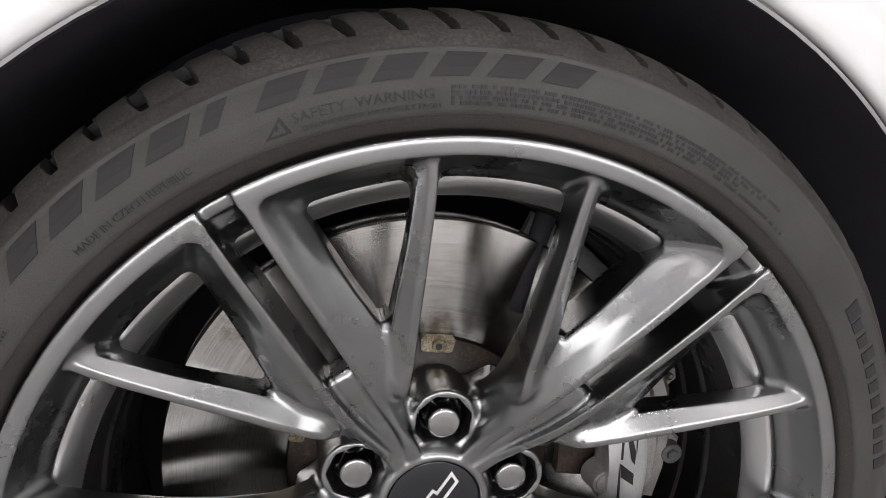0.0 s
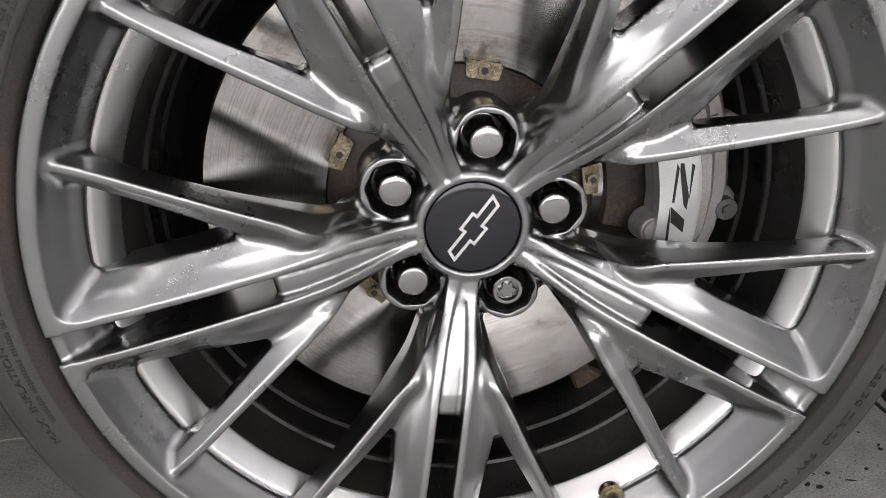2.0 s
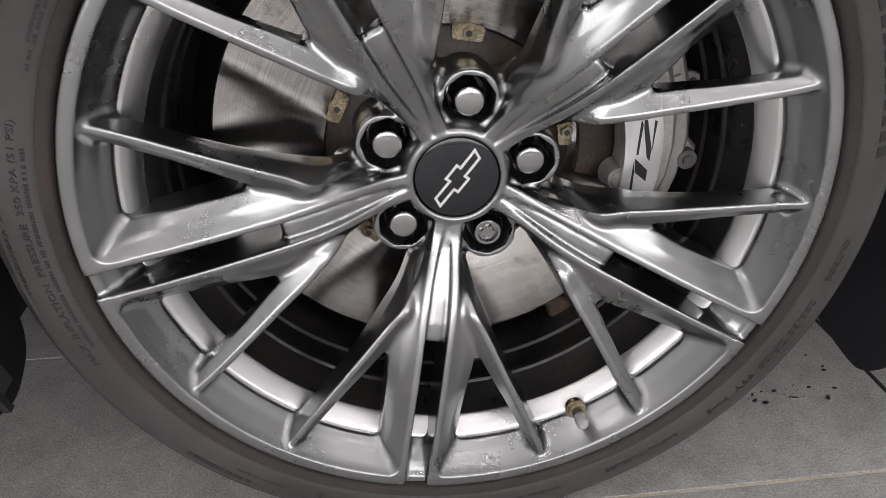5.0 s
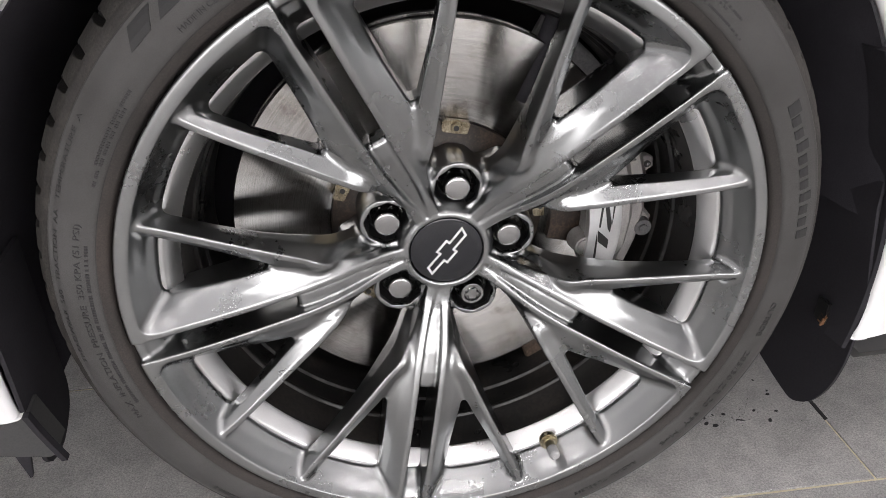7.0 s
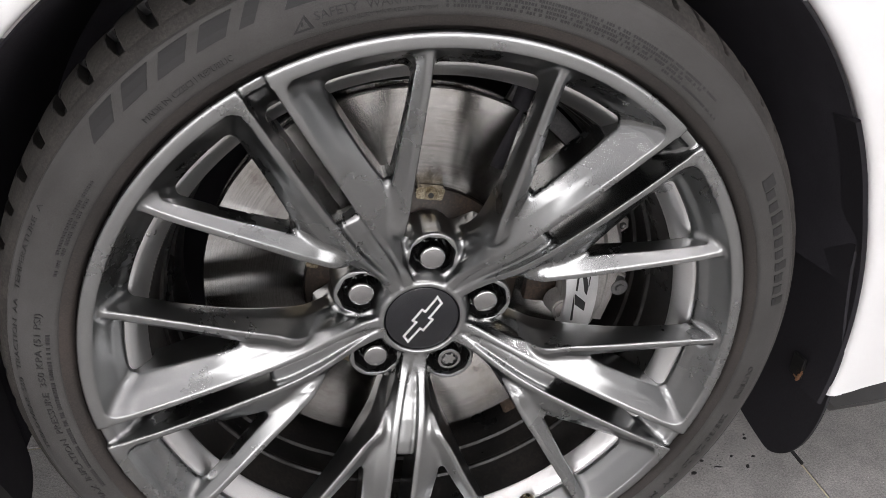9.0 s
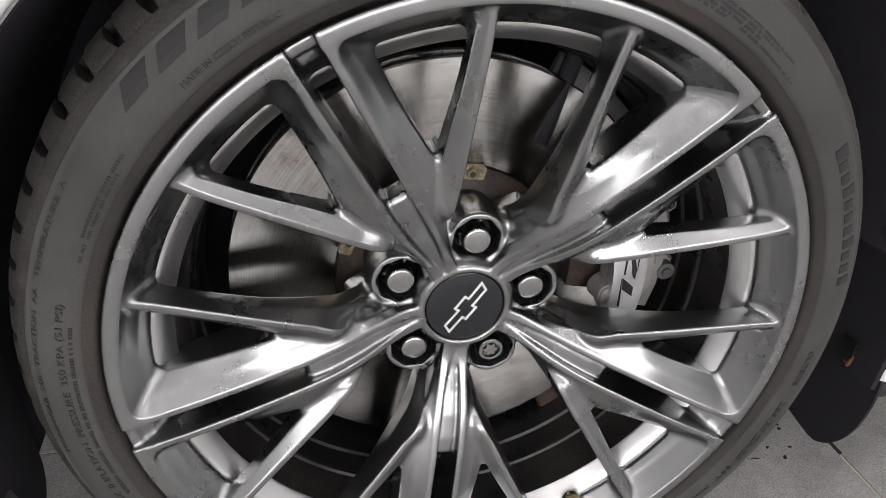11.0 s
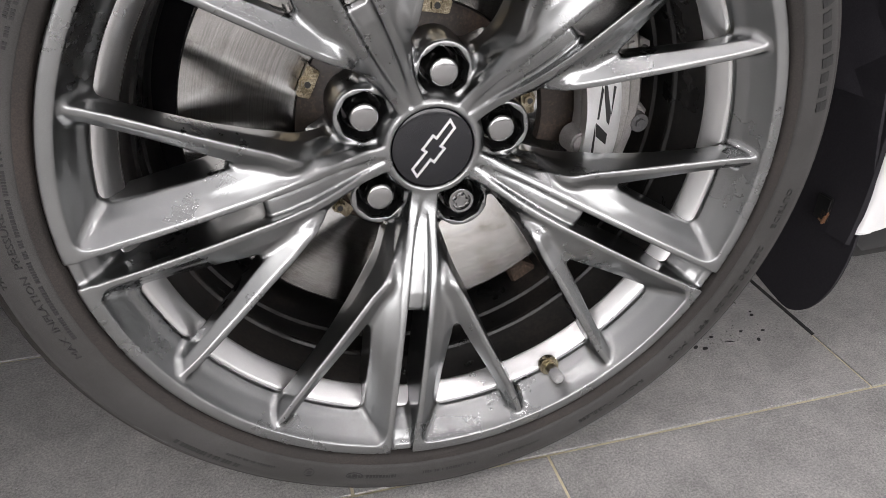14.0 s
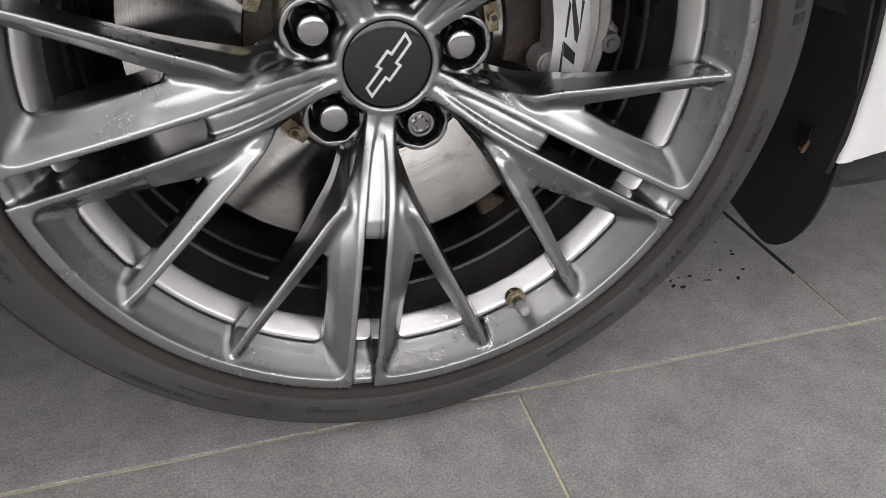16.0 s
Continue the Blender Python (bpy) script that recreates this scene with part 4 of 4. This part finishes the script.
# pin boss with bolt, ear with a hole, fins
bm = bmesh.new()
solid(bm, [(168, 12), (182, 6), (209, 3), (216, -5), (214, -17), (200, -28), (182, -38), (168, -40)], 113, 130, 3)
ear = part("pin_boss", bm, CALIPER, cal)
bm = bmesh.new()
bmesh.ops.create_cone(bm, cap_ends=True, segments=32, radius1=0.0098, radius2=0.0086, depth=0.012, matrix=Matrix.Translation((0.205, 0.111, -0.013)) @ pose(0, 0, 0, 90))
bmesh.ops.create_cone(bm, cap_ends=True, segments=6, radius1=0.005, radius2=0.0045, depth=0.004, matrix=Matrix.Translation((0.205, 0.1045, -0.013)) @ pose(0, 0, 0, 90))
part("guide_bolt", bm, STEEL, ear, "dull grey round guide bolt")
bm = bmesh.new()
solid(bm, [(161, 37.5), (189, 43.5), (203, 46), (209, 50.5), (208, 59.5), (201, 63), (189, 59.5), (179, 59.5), (163, 57.5)], 113, 121, 1.5)
tab = part("bleed_ear", bm, CALIPER, cal, "silver ear with a small hole")
# black disc on the ear gives the hole's shade; nothing is bored
bm = bmesh.new()
bmesh.ops.create_cone(bm, cap_ends=True, segments=20, radius1=0.0034, radius2=0.0034, depth=0.002, matrix=Matrix.Translation((0.202, 0.1125, 0.054)) @ pose(0, 0, 0, 90))
part("hole", bm, INK, tab)
bm = bmesh.new()
bmesh.ops.create_cone(bm, cap_ends=True, segments=16, radius1=0.0018, radius2=0.0018, depth=0.003, matrix=Matrix.Translation((0.2025, 0.1120, 0.054)) @ pose(0, 0, 0, 90))
part("rivet", bm, CHROME, tab)
for i in range(3):
    bm = bmesh.new()
    th = 18.0 + 5.0 * i
    loft(bm, [[polar(r, th + e, y) for e, y in ((-1.0, 116), (-0.7, 102 + 2 * i), (0.7, 102 + 2 * i), (1.0, 116))] for r in (170, 180, 197)])
    part("fin", bm, CALIPER, cal)
# brake pads seen beside the plate
bm = bmesh.new()
arc_block(bm, [(th, 112, 154) for th in range(-12, 37, 4)], lambda i: (116, 117, 127.4))
part("brake_pad", bm, HAT, cal, "brown brake pad")

# ---- knuckle, dust shield and brackets behind the disc ----
knuckle = thing("steering_knuckle", "grey cast steering knuckle with dust shield", "car part", AXLE)
bm = bmesh.new()
arc_block(bm, [(th, 150, 212) for th in range(34, 63, 4)], lambda i: (140 + 1.5 * i, 143 + 1.5 * i, 158))
part("dust_shield", bm, STEEL, knuckle)
bm = bmesh.new()
for th, y in ((58, 132),):
    a, b_ = polar(140, th - 2, y), polar(224, th + 3, y + 6)
    d = (b_ - a)
    bmesh.ops.create_cone(bm, cap_ends=True, segments=20, radius1=0.008, radius2=0.008, depth=d.length, matrix=Matrix.Translation((a + b_) / 2) @ d.to_track_quat("Z", "Y").to_matrix().to_4x4())
part("strut_tube", bm, BLACK_PLASTIC, knuckle)
bm = bmesh.new()
solid(bm, [(96, -172), (112, -166), (132, -178), (138, -188), (120, -200), (104, -196)], 132, 160, 3)
part("lower_arm", bm, RUST, knuckle, "brown rusty lower arm")
bm = bmesh.new()
solid(bm, [(178, -66), (192, -68), (199, -76), (198, -88), (188, -94), (176, -88)], 108, 120, 2)
bmesh.ops.create_cone(bm, cap_ends=True, segments=20, radius1=0.0055, radius2=0.005, depth=0.008, matrix=Matrix.Translation((0.190, 0.106, -0.082)) @ pose(0, 0, 0, 90))
part("lower_bracket", bm, STEEL, knuckle)
bm = bmesh.new()
turn_profile(bm, [(8, 150), (70, 150), (84, 158), (90, 190), (60, 215), (8, 215)], 48)
part("hub_carrier", bm, STEEL, knuckle)

# ---- the white car's body round the wheel ----
CAR = pose(0, 0, 0, 0, 0, 4.0)
car = thing("car", "white car body with black wheel-arch liner", "car", CAR)
AX, AZ, AR = 0.0155, 0.3143, 0.3929


def arch_r(th):
    if th < 17:
        return AR + 0.0165 * ((17 - th) / 25) ** 1.15
    if th > 150:
        return AR - 0.017 * min(1.0, (th - 150) / 32) ** 1.5 + 0.004 * max(0.0, (th - 180) / 12)
    return AR


def body_y(x, z):
    """Depth of the outer skin: slightly crowned."""
    return 0.02 * max(0, z - 0.55) ** 2 * 4 + 0.015 * max(0, abs(x) - 0.5)


def fender_grid(th0, th1, steps, outs, low, rise=0.0):
    bm = bmesh.new()
    rows = []
    for i in range(steps + 1):
        th = th0 + (th1 - th0) * i / steps
        a, r0 = radians(th), arch_r(th)
        row = []
        ex, ez = AX + r0 * math.cos(a), AZ + r0 * math.sin(a)
        # rolled flange, then the skin
        for d, y in ((0.004, 0.013), (0.0005, 0.011), (-0.0005, 0.006), (0.0006, 0.0025), (0.003, 0.0)):
            row.append(bm.verts.new((ex + d * math.cos(a), y, max(ez + d * math.sin(a), low))))
        for o in outs:
            x, z = ex + o * math.cos(a), ez + o * math.sin(a)
            # outer rays turn level towards the ends
            z = max(z, low + rise * (x - 0.42))
            row.append(bm.verts.new((x, body_y(x, z) - 0.002 * math.exp(-((o - 0.02) / 0.02) ** 2), z)))
        rows.append(row)
    for a, b_ in zip(rows, rows[1:]):
        for j in range(len(a) - 1):
            bm.faces.new((a[j], a[j + 1], b_[j + 1], b_[j]))
    return bm


OUTS = (0.008, 0.016, 0.026, 0.04, 0.07, 0.12, 0.2, 0.32, 0.5)
bm = fender_grid(-16.5, 178, 96, OUTS, 0.212, 0.07)
fender = part("front_fender", bm, PAINT, car, "glossy white front fender", angle=60)
fender.modifiers.new("thick", "SOLIDIFY").thickness = 0.0012
bm = fender_grid(178.4, 193, 12, OUTS, 0.2585)
bumper = part("front_bumper", bm, PAINT, car, "glossy white bumper corner", angle=60)
bumper.modifiers.new("thick", "SOLIDIFY").thickness = 0.0012
# dark strip along the trailing edge of the arch
bm = bmesh.new()
loops = []
for i in range(25):
    th = 30 - 46.5 * i / 24
    a, r0 = radians(th), arch_r(th)
    loops.append([(AX + (r0 + d) * math.cos(a), y, max(AZ + (r0 + d) * math.sin(a), 0.2)) for d, y in ((-0.006, 0.03), (-0.006, 0.004), (-0.003, 0.0015), (-0.0012, 0.004), (-0.0012, 0.03))])
loft(bm, loops)
part("arch_trim", bm, BLACK_PLASTIC, car, "black arch trim strip")
# liner: the dark tunnel over the wheel
bm = bmesh.new()
loops = []
for i in range(61):
    th = 4 + 190 * i / 60
    a = radians(th)
    loops.append([(AX + r * math.cos(a), y, AZ + r * math.sin(a)) for r, y in ((0.3915, 0.012), (0.390, 0.010), (0.386, 0.05), (0.382, 0.16), (0.370, 0.34), (0.30, 0.36), (0.30, 0.364), (0.376, 0.345), (0.388, 0.16), (0.390, 0.05))])
loft(bm, loops)
part("arch_liner", bm, LINER, car, "matt black felted wheel-arch liner")
bm = bmesh.new()
pts = [(AX + 0.40 * math.cos(radians(t)), AZ + 0.40 * math.sin(radians(t))) for t in range(-30, 211, 8)]
loft(bm, [[(x, y, max(z, 0.13)) for x, z in pts] for y in (0.36, 0.372)])
part("inner_wall", bm, LINER, car, "black inner wheel-arch wall")


def rounded(outline, n=4):
    """A closed outline with smooth in-between points, its last two corners kept."""
    a = np.array(outline, float)
    out = []
    for i in range(len(a) - 2):
        p0, p1, p2, p3 = a[max(i - 1, 0)], a[i], a[i + 1], a[min(i + 2, len(a) - 2)]
        for j in range(n):
            t = j / n
            out.append(tuple(float(q) for q in 0.5 * (2 * p1 + (p2 - p0) * t + (2 * p0 - 5 * p1 + 4 * p2 - p3) * t * t + (3 * p1 - p0 - 3 * p2 + p3) * t ** 3)))
    return out + [tuple(a[-2]), tuple(a[-1])]


def tongue(outline, x_of, name, label):
    outline = rounded(outline)
    bm = bmesh.new()
    loft(bm, [[(x_of(y, z) + dx, y, z) for y, z in outline] for dx in (0, 0.0035)])
    return part(name, bm, BLACK_PLASTIC, car, label, angle=40)


flap_line = [(0.010, 0.385), (0.008, 0.36), (0.006, 0.30), (0.003, 0.25), (0.003, 0.212), (0.004, 0.18), (0.008, 0.15), (0.014, 0.128), (0.023, 0.110), (0.033, 0.101), (0.045, 0.098), (0.06, 0.100), (0.09, 0.108), (0.14, 0.124), (0.20, 0.14), (0.30, 0.16), (0.30, 0.385)]
flap = tongue(flap_line, lambda y, z: 0.399 + 0.019 * max(0.0, 1 - y / 0.04) * min(1.0, max(0.0, (0.36 - z) / 0.1)) + (0.36 - z) * 0.02, "mud_flap", "black rubbery flap with a copper clip")
# black block on the flap, in place of the clip's shaded recess
bm = bmesh.new()
box(bm, -0.004, 0.0, -0.009, 0.009, -0.013, 0.013, 0.0015)
part("clip_recess", bm, INK, flap, m=pose(0.4055, 0.036, 0.226, 0, 0, 0))
bm = bmesh.new()
box(bm, -0.003, 0.0, -0.0045, 0.0045, -0.008, 0.006, 0.001)
box(bm, -0.005, -0.002, -0.0045, -0.002, -0.008, 0.002, 0.0006)
part("clip", bm, COPPER, flap, "copper-coloured spring clip", m=pose(0.4045, 0.032, 0.219, 12, 0, 0))
tongue([(0.10, 0.37), (0.10, 0.29), (0.10, 0.24), (0.10, 0.215), (0.092, 0.198), (0.078, 0.189), (0.061, 0.183), (0.047, 0.182), (0.03, 0.186), (0.014, 0.20), (0.008, 0.25), (0.008, 0.37)], lambda y, z: -0.358, "front_flap", "black liner end at the bumper")
# splitter under the bumper
bm = bmesh.new()
loft(bm, [[(x / 1000, y, z / 1000) for x, z in ((-1200, 258), (-352, 258), (-347, 240), (-340, 216), (-346, 213), (-382, 221), (-450, 225), (-1200, 228))] for y in (0.002, 0.03)])
box(bm, -1.2, -0.39, 0.0302, 0.40, 0.225, 0.2575, 0.004)
part("front_splitter", bm, SPLITTER, car, "dark grey bumper lower edge")
bm = bmesh.new()
loft(bm, [[(x + d, y, z) for d, y in ((0, -0.003), (0.0045, -0.003), (0.0045, 0.004), (0, 0.004))] for x, z in ((-0.3535, 0.262), (-0.349, 0.246), (-0.343, 0.228), (-0.3365, 0.211))])
part("edge_strip", bm, BLACK_PLASTIC, car, "black rubber edge strip")
bm = bmesh.new()
solid(bm, [(-372, 218), (-361, 216), (-365, 193), (-367, 192)], 3, 7)
part("under_fin", bm, BLACK_PLASTIC, car, smooth=False)
# side skirt behind the flap, set back under the door line
bm = bmesh.new()
loops = []
for x, k in ((0.428, 0.5), (0.44, 0.85), (0.5, 1.0), (0.6, 1.0), (0.8, 1.0), (1.4, 1.0), (2.2, 1.0)):
    loops.append([(x, y, 0.2115 + 0.07 * (x - 0.42) - k * z) for y, z in ((0.003, 0.0), (0.012, 0.008), (0.022, 0.016), (0.008, 0.034), (0.014, 0.046), (0.25, 0.056), (0.25, 0.0))])
loft(bm, loops)
part("side_skirt", bm, SKIRT, car, "dark grey side skirt")
# unseen upper skin, bonnet and belly close the body; the belly shades the floor
bm = bmesh.new()
loops = []
for x in (-0.9, -0.4, 0.1, 0.6, 1.0):
    loops.append([(x, y, z) for y, z in ((0.05, 0.80), (0.09, 0.86), (0.2, 0.92), (0.9, 0.97), (1.6, 0.92), (1.72, 0.80), (1.6, 0.78), (0.2, 0.78))])
loft(bm, loops)
part("bonnet", bm, PAINT, car)
bm = bmesh.new()
box(bm, -1.2, 2.2, 0.375, 1.7, 0.15, 0.26, 0.01)
part("belly_pan", bm, BLACK_PLASTIC, car)

# ---- dirt and grit on the floor ----
rng = random.Random(11)


def crumb(x, y, size, mat, stretch=1.0, turn=0.0, name="dirt_crumb"):
    bm = bmesh.new()
    bmesh.ops.create_icosphere(bm, subdivisions=2, radius=1.0)
    for v in bm.verts:
        v.co *= 1 + 0.35 * noise.noise(v.co * 1.7 + Vector((x * 90, y * 90, 0)))
    lowest = min(v.co.z for v in bm.verts)
    for v in bm.verts:
        v.co = Vector((v.co.x * size * stretch, v.co.y * size, (v.co.z - lowest) * size * 0.22))
    bmesh.ops.rotate(bm, matrix=Matrix.Rotation(turn, 3, "Z"), verts=bm.verts)
    ob = new(name, mesh_of(name, bm, mat))
    ob.location = (x, y, 0.0)
    return ob


for x, y, s, st, tu in ((0.361, 0.134, 0.0042, 1.6, 0.2), (0.351, 0.139, 0.0036, 1.8, 0.6), (0.381, 0.152, 0.0034, 1.4, 0.1), (0.398, 0.139, 0.0022, 4.2, -0.3), (0.424, 0.153, 0.0028, 1.5, 0.6), (0.436, 0.133, 0.0036, 1.6, 0.9), (0.453, 0.148, 0.0028, 1.8, 0), (0.459, 0.180, 0.0038, 1.3, 0.4), (0.462, 0.187, 0.0024, 1.5, 0.8), (0.454, 0.210, 0.0024, 1.4, 2), (0.366, 0.153, 0.0022, 1.5, 2.4), (0.353, 0.149, 0.0024, 2, 1.2), (0.355, 0.158, 0.0016, 2, 0.3)):
    # each crumb lies among its own small bits
    tagged(crumb(x, y, s * 0.62, DEBRIS, st, tu), "small black dirt crumb on the floor tiles", "dirt", "dirt crumbs")
bm = bmesh.new()
for i in range(70):
    x, y, s = rng.gauss(0.40, 0.035), rng.gauss(0.148, 0.012), rng.uniform(0.0003, 0.0008)
    bmesh.ops.create_icosphere(bm, subdivisions=1, radius=s, matrix=Matrix.Translation((x, y, s * 0.3)) @ Matrix.Scale(0.5, 4, (0, 0, 1)))
ob = new("dirt_specks", mesh_of("dirt_specks", bm, DEBRIS))
tagged(ob, "fine black dirt specks strewn on the tiles", "dirt", kind="stuff")
bm = bmesh.new()
for i in range(420):
    x, y, s = rng.uniform(-0.7, 1.0), rng.uniform(-0.3, 0.5), rng.choice((0.0003, 0.0004, 0.0005, 0.0009))
    bmesh.ops.create_icosphere(bm, subdivisions=1, radius=s, matrix=Matrix.Translation((x, y, s * 0.4)))
ob = new("floor_grit", mesh_of("floor_grit", bm, DUST))
tagged(ob, "scattered pale grit on the tiles", "grit", kind="stuff")

# black strip along the tile joint beside the flap
bm = bmesh.new()
box(bm, -0.0024, 0.0024, -0.075, 0.085, -0.0021, 0.0004)
ob = new("joint_strip", mesh_of("joint_strip", bm, DEBRIS, False))
ob.matrix_basis = pose(0.5095, 0.20, 0, 0, 0, 0)
tagged(ob, "black strip in a tile joint", "joint", kind="structure")

# ---- floor tiles, 600 x 300 mm in third bond ----
TW, TD, GAP = 0.6, 0.302, 0.0034
bm = bmesh.new()
hx, hy, ch = (TW - GAP) / 2, (TD - GAP) / 2, 0.0007
loft(bm, [[(sx * (hx - i), sy * (hy - i), z) for sx, sy in ((-1, -1), (1, -1), (1, 1), (-1, 1))] for z, i in ((-0.002, 0.0), (-ch, 0.0), (0.0, ch))])
tile_mesh = mesh_of("tile", bm, TILE, False)
spots = []
for j in range(-15, 15):
    y = 0.0240 + TD * (j + 0.5)
    off = -0.0915 + 0.2 * (-j)
    for i in range(-9, 10):
        x = (off % 0.6) + TW * (i + 0.5)
        if abs(x) - hx < 4.45 and abs(y) - hy < 4.15:
            spots.append((x * x + y * y, x, y))
spots.sort()
far_tiles = bmesh.new()
for n, (_, x, y) in enumerate(spots):
    if n < 290:
        ob = new("tile", tile_mesh)
        ob.parent = floor_base
        ob.location = (x, y, 0)
    else:
        # tiles at the walls are cut to fit
        edge = [(min(max(x + sx * hx, -4.495), 4.495), min(max(y + sy * hy, -4.195), 4.195)) for sx, sy in ((-1, -1), (1, -1), (1, 1), (-1, 1))]
        g0 = [far_tiles.verts.new((ex, ey, -0.0002)) for ex, ey in edge]
        g1 = [far_tiles.verts.new((ex, ey, -0.002)) for ex, ey in edge]
        far_tiles.faces.new(g0)
        for q in range(4):
            far_tiles.faces.new((g0[q], g1[q], g1[(q + 1) % 4], g0[(q + 1) % 4]))
ob = part("far_tiles", far_tiles, TILE, floor_base, smooth=False)
ob["kind"] = "stuff"
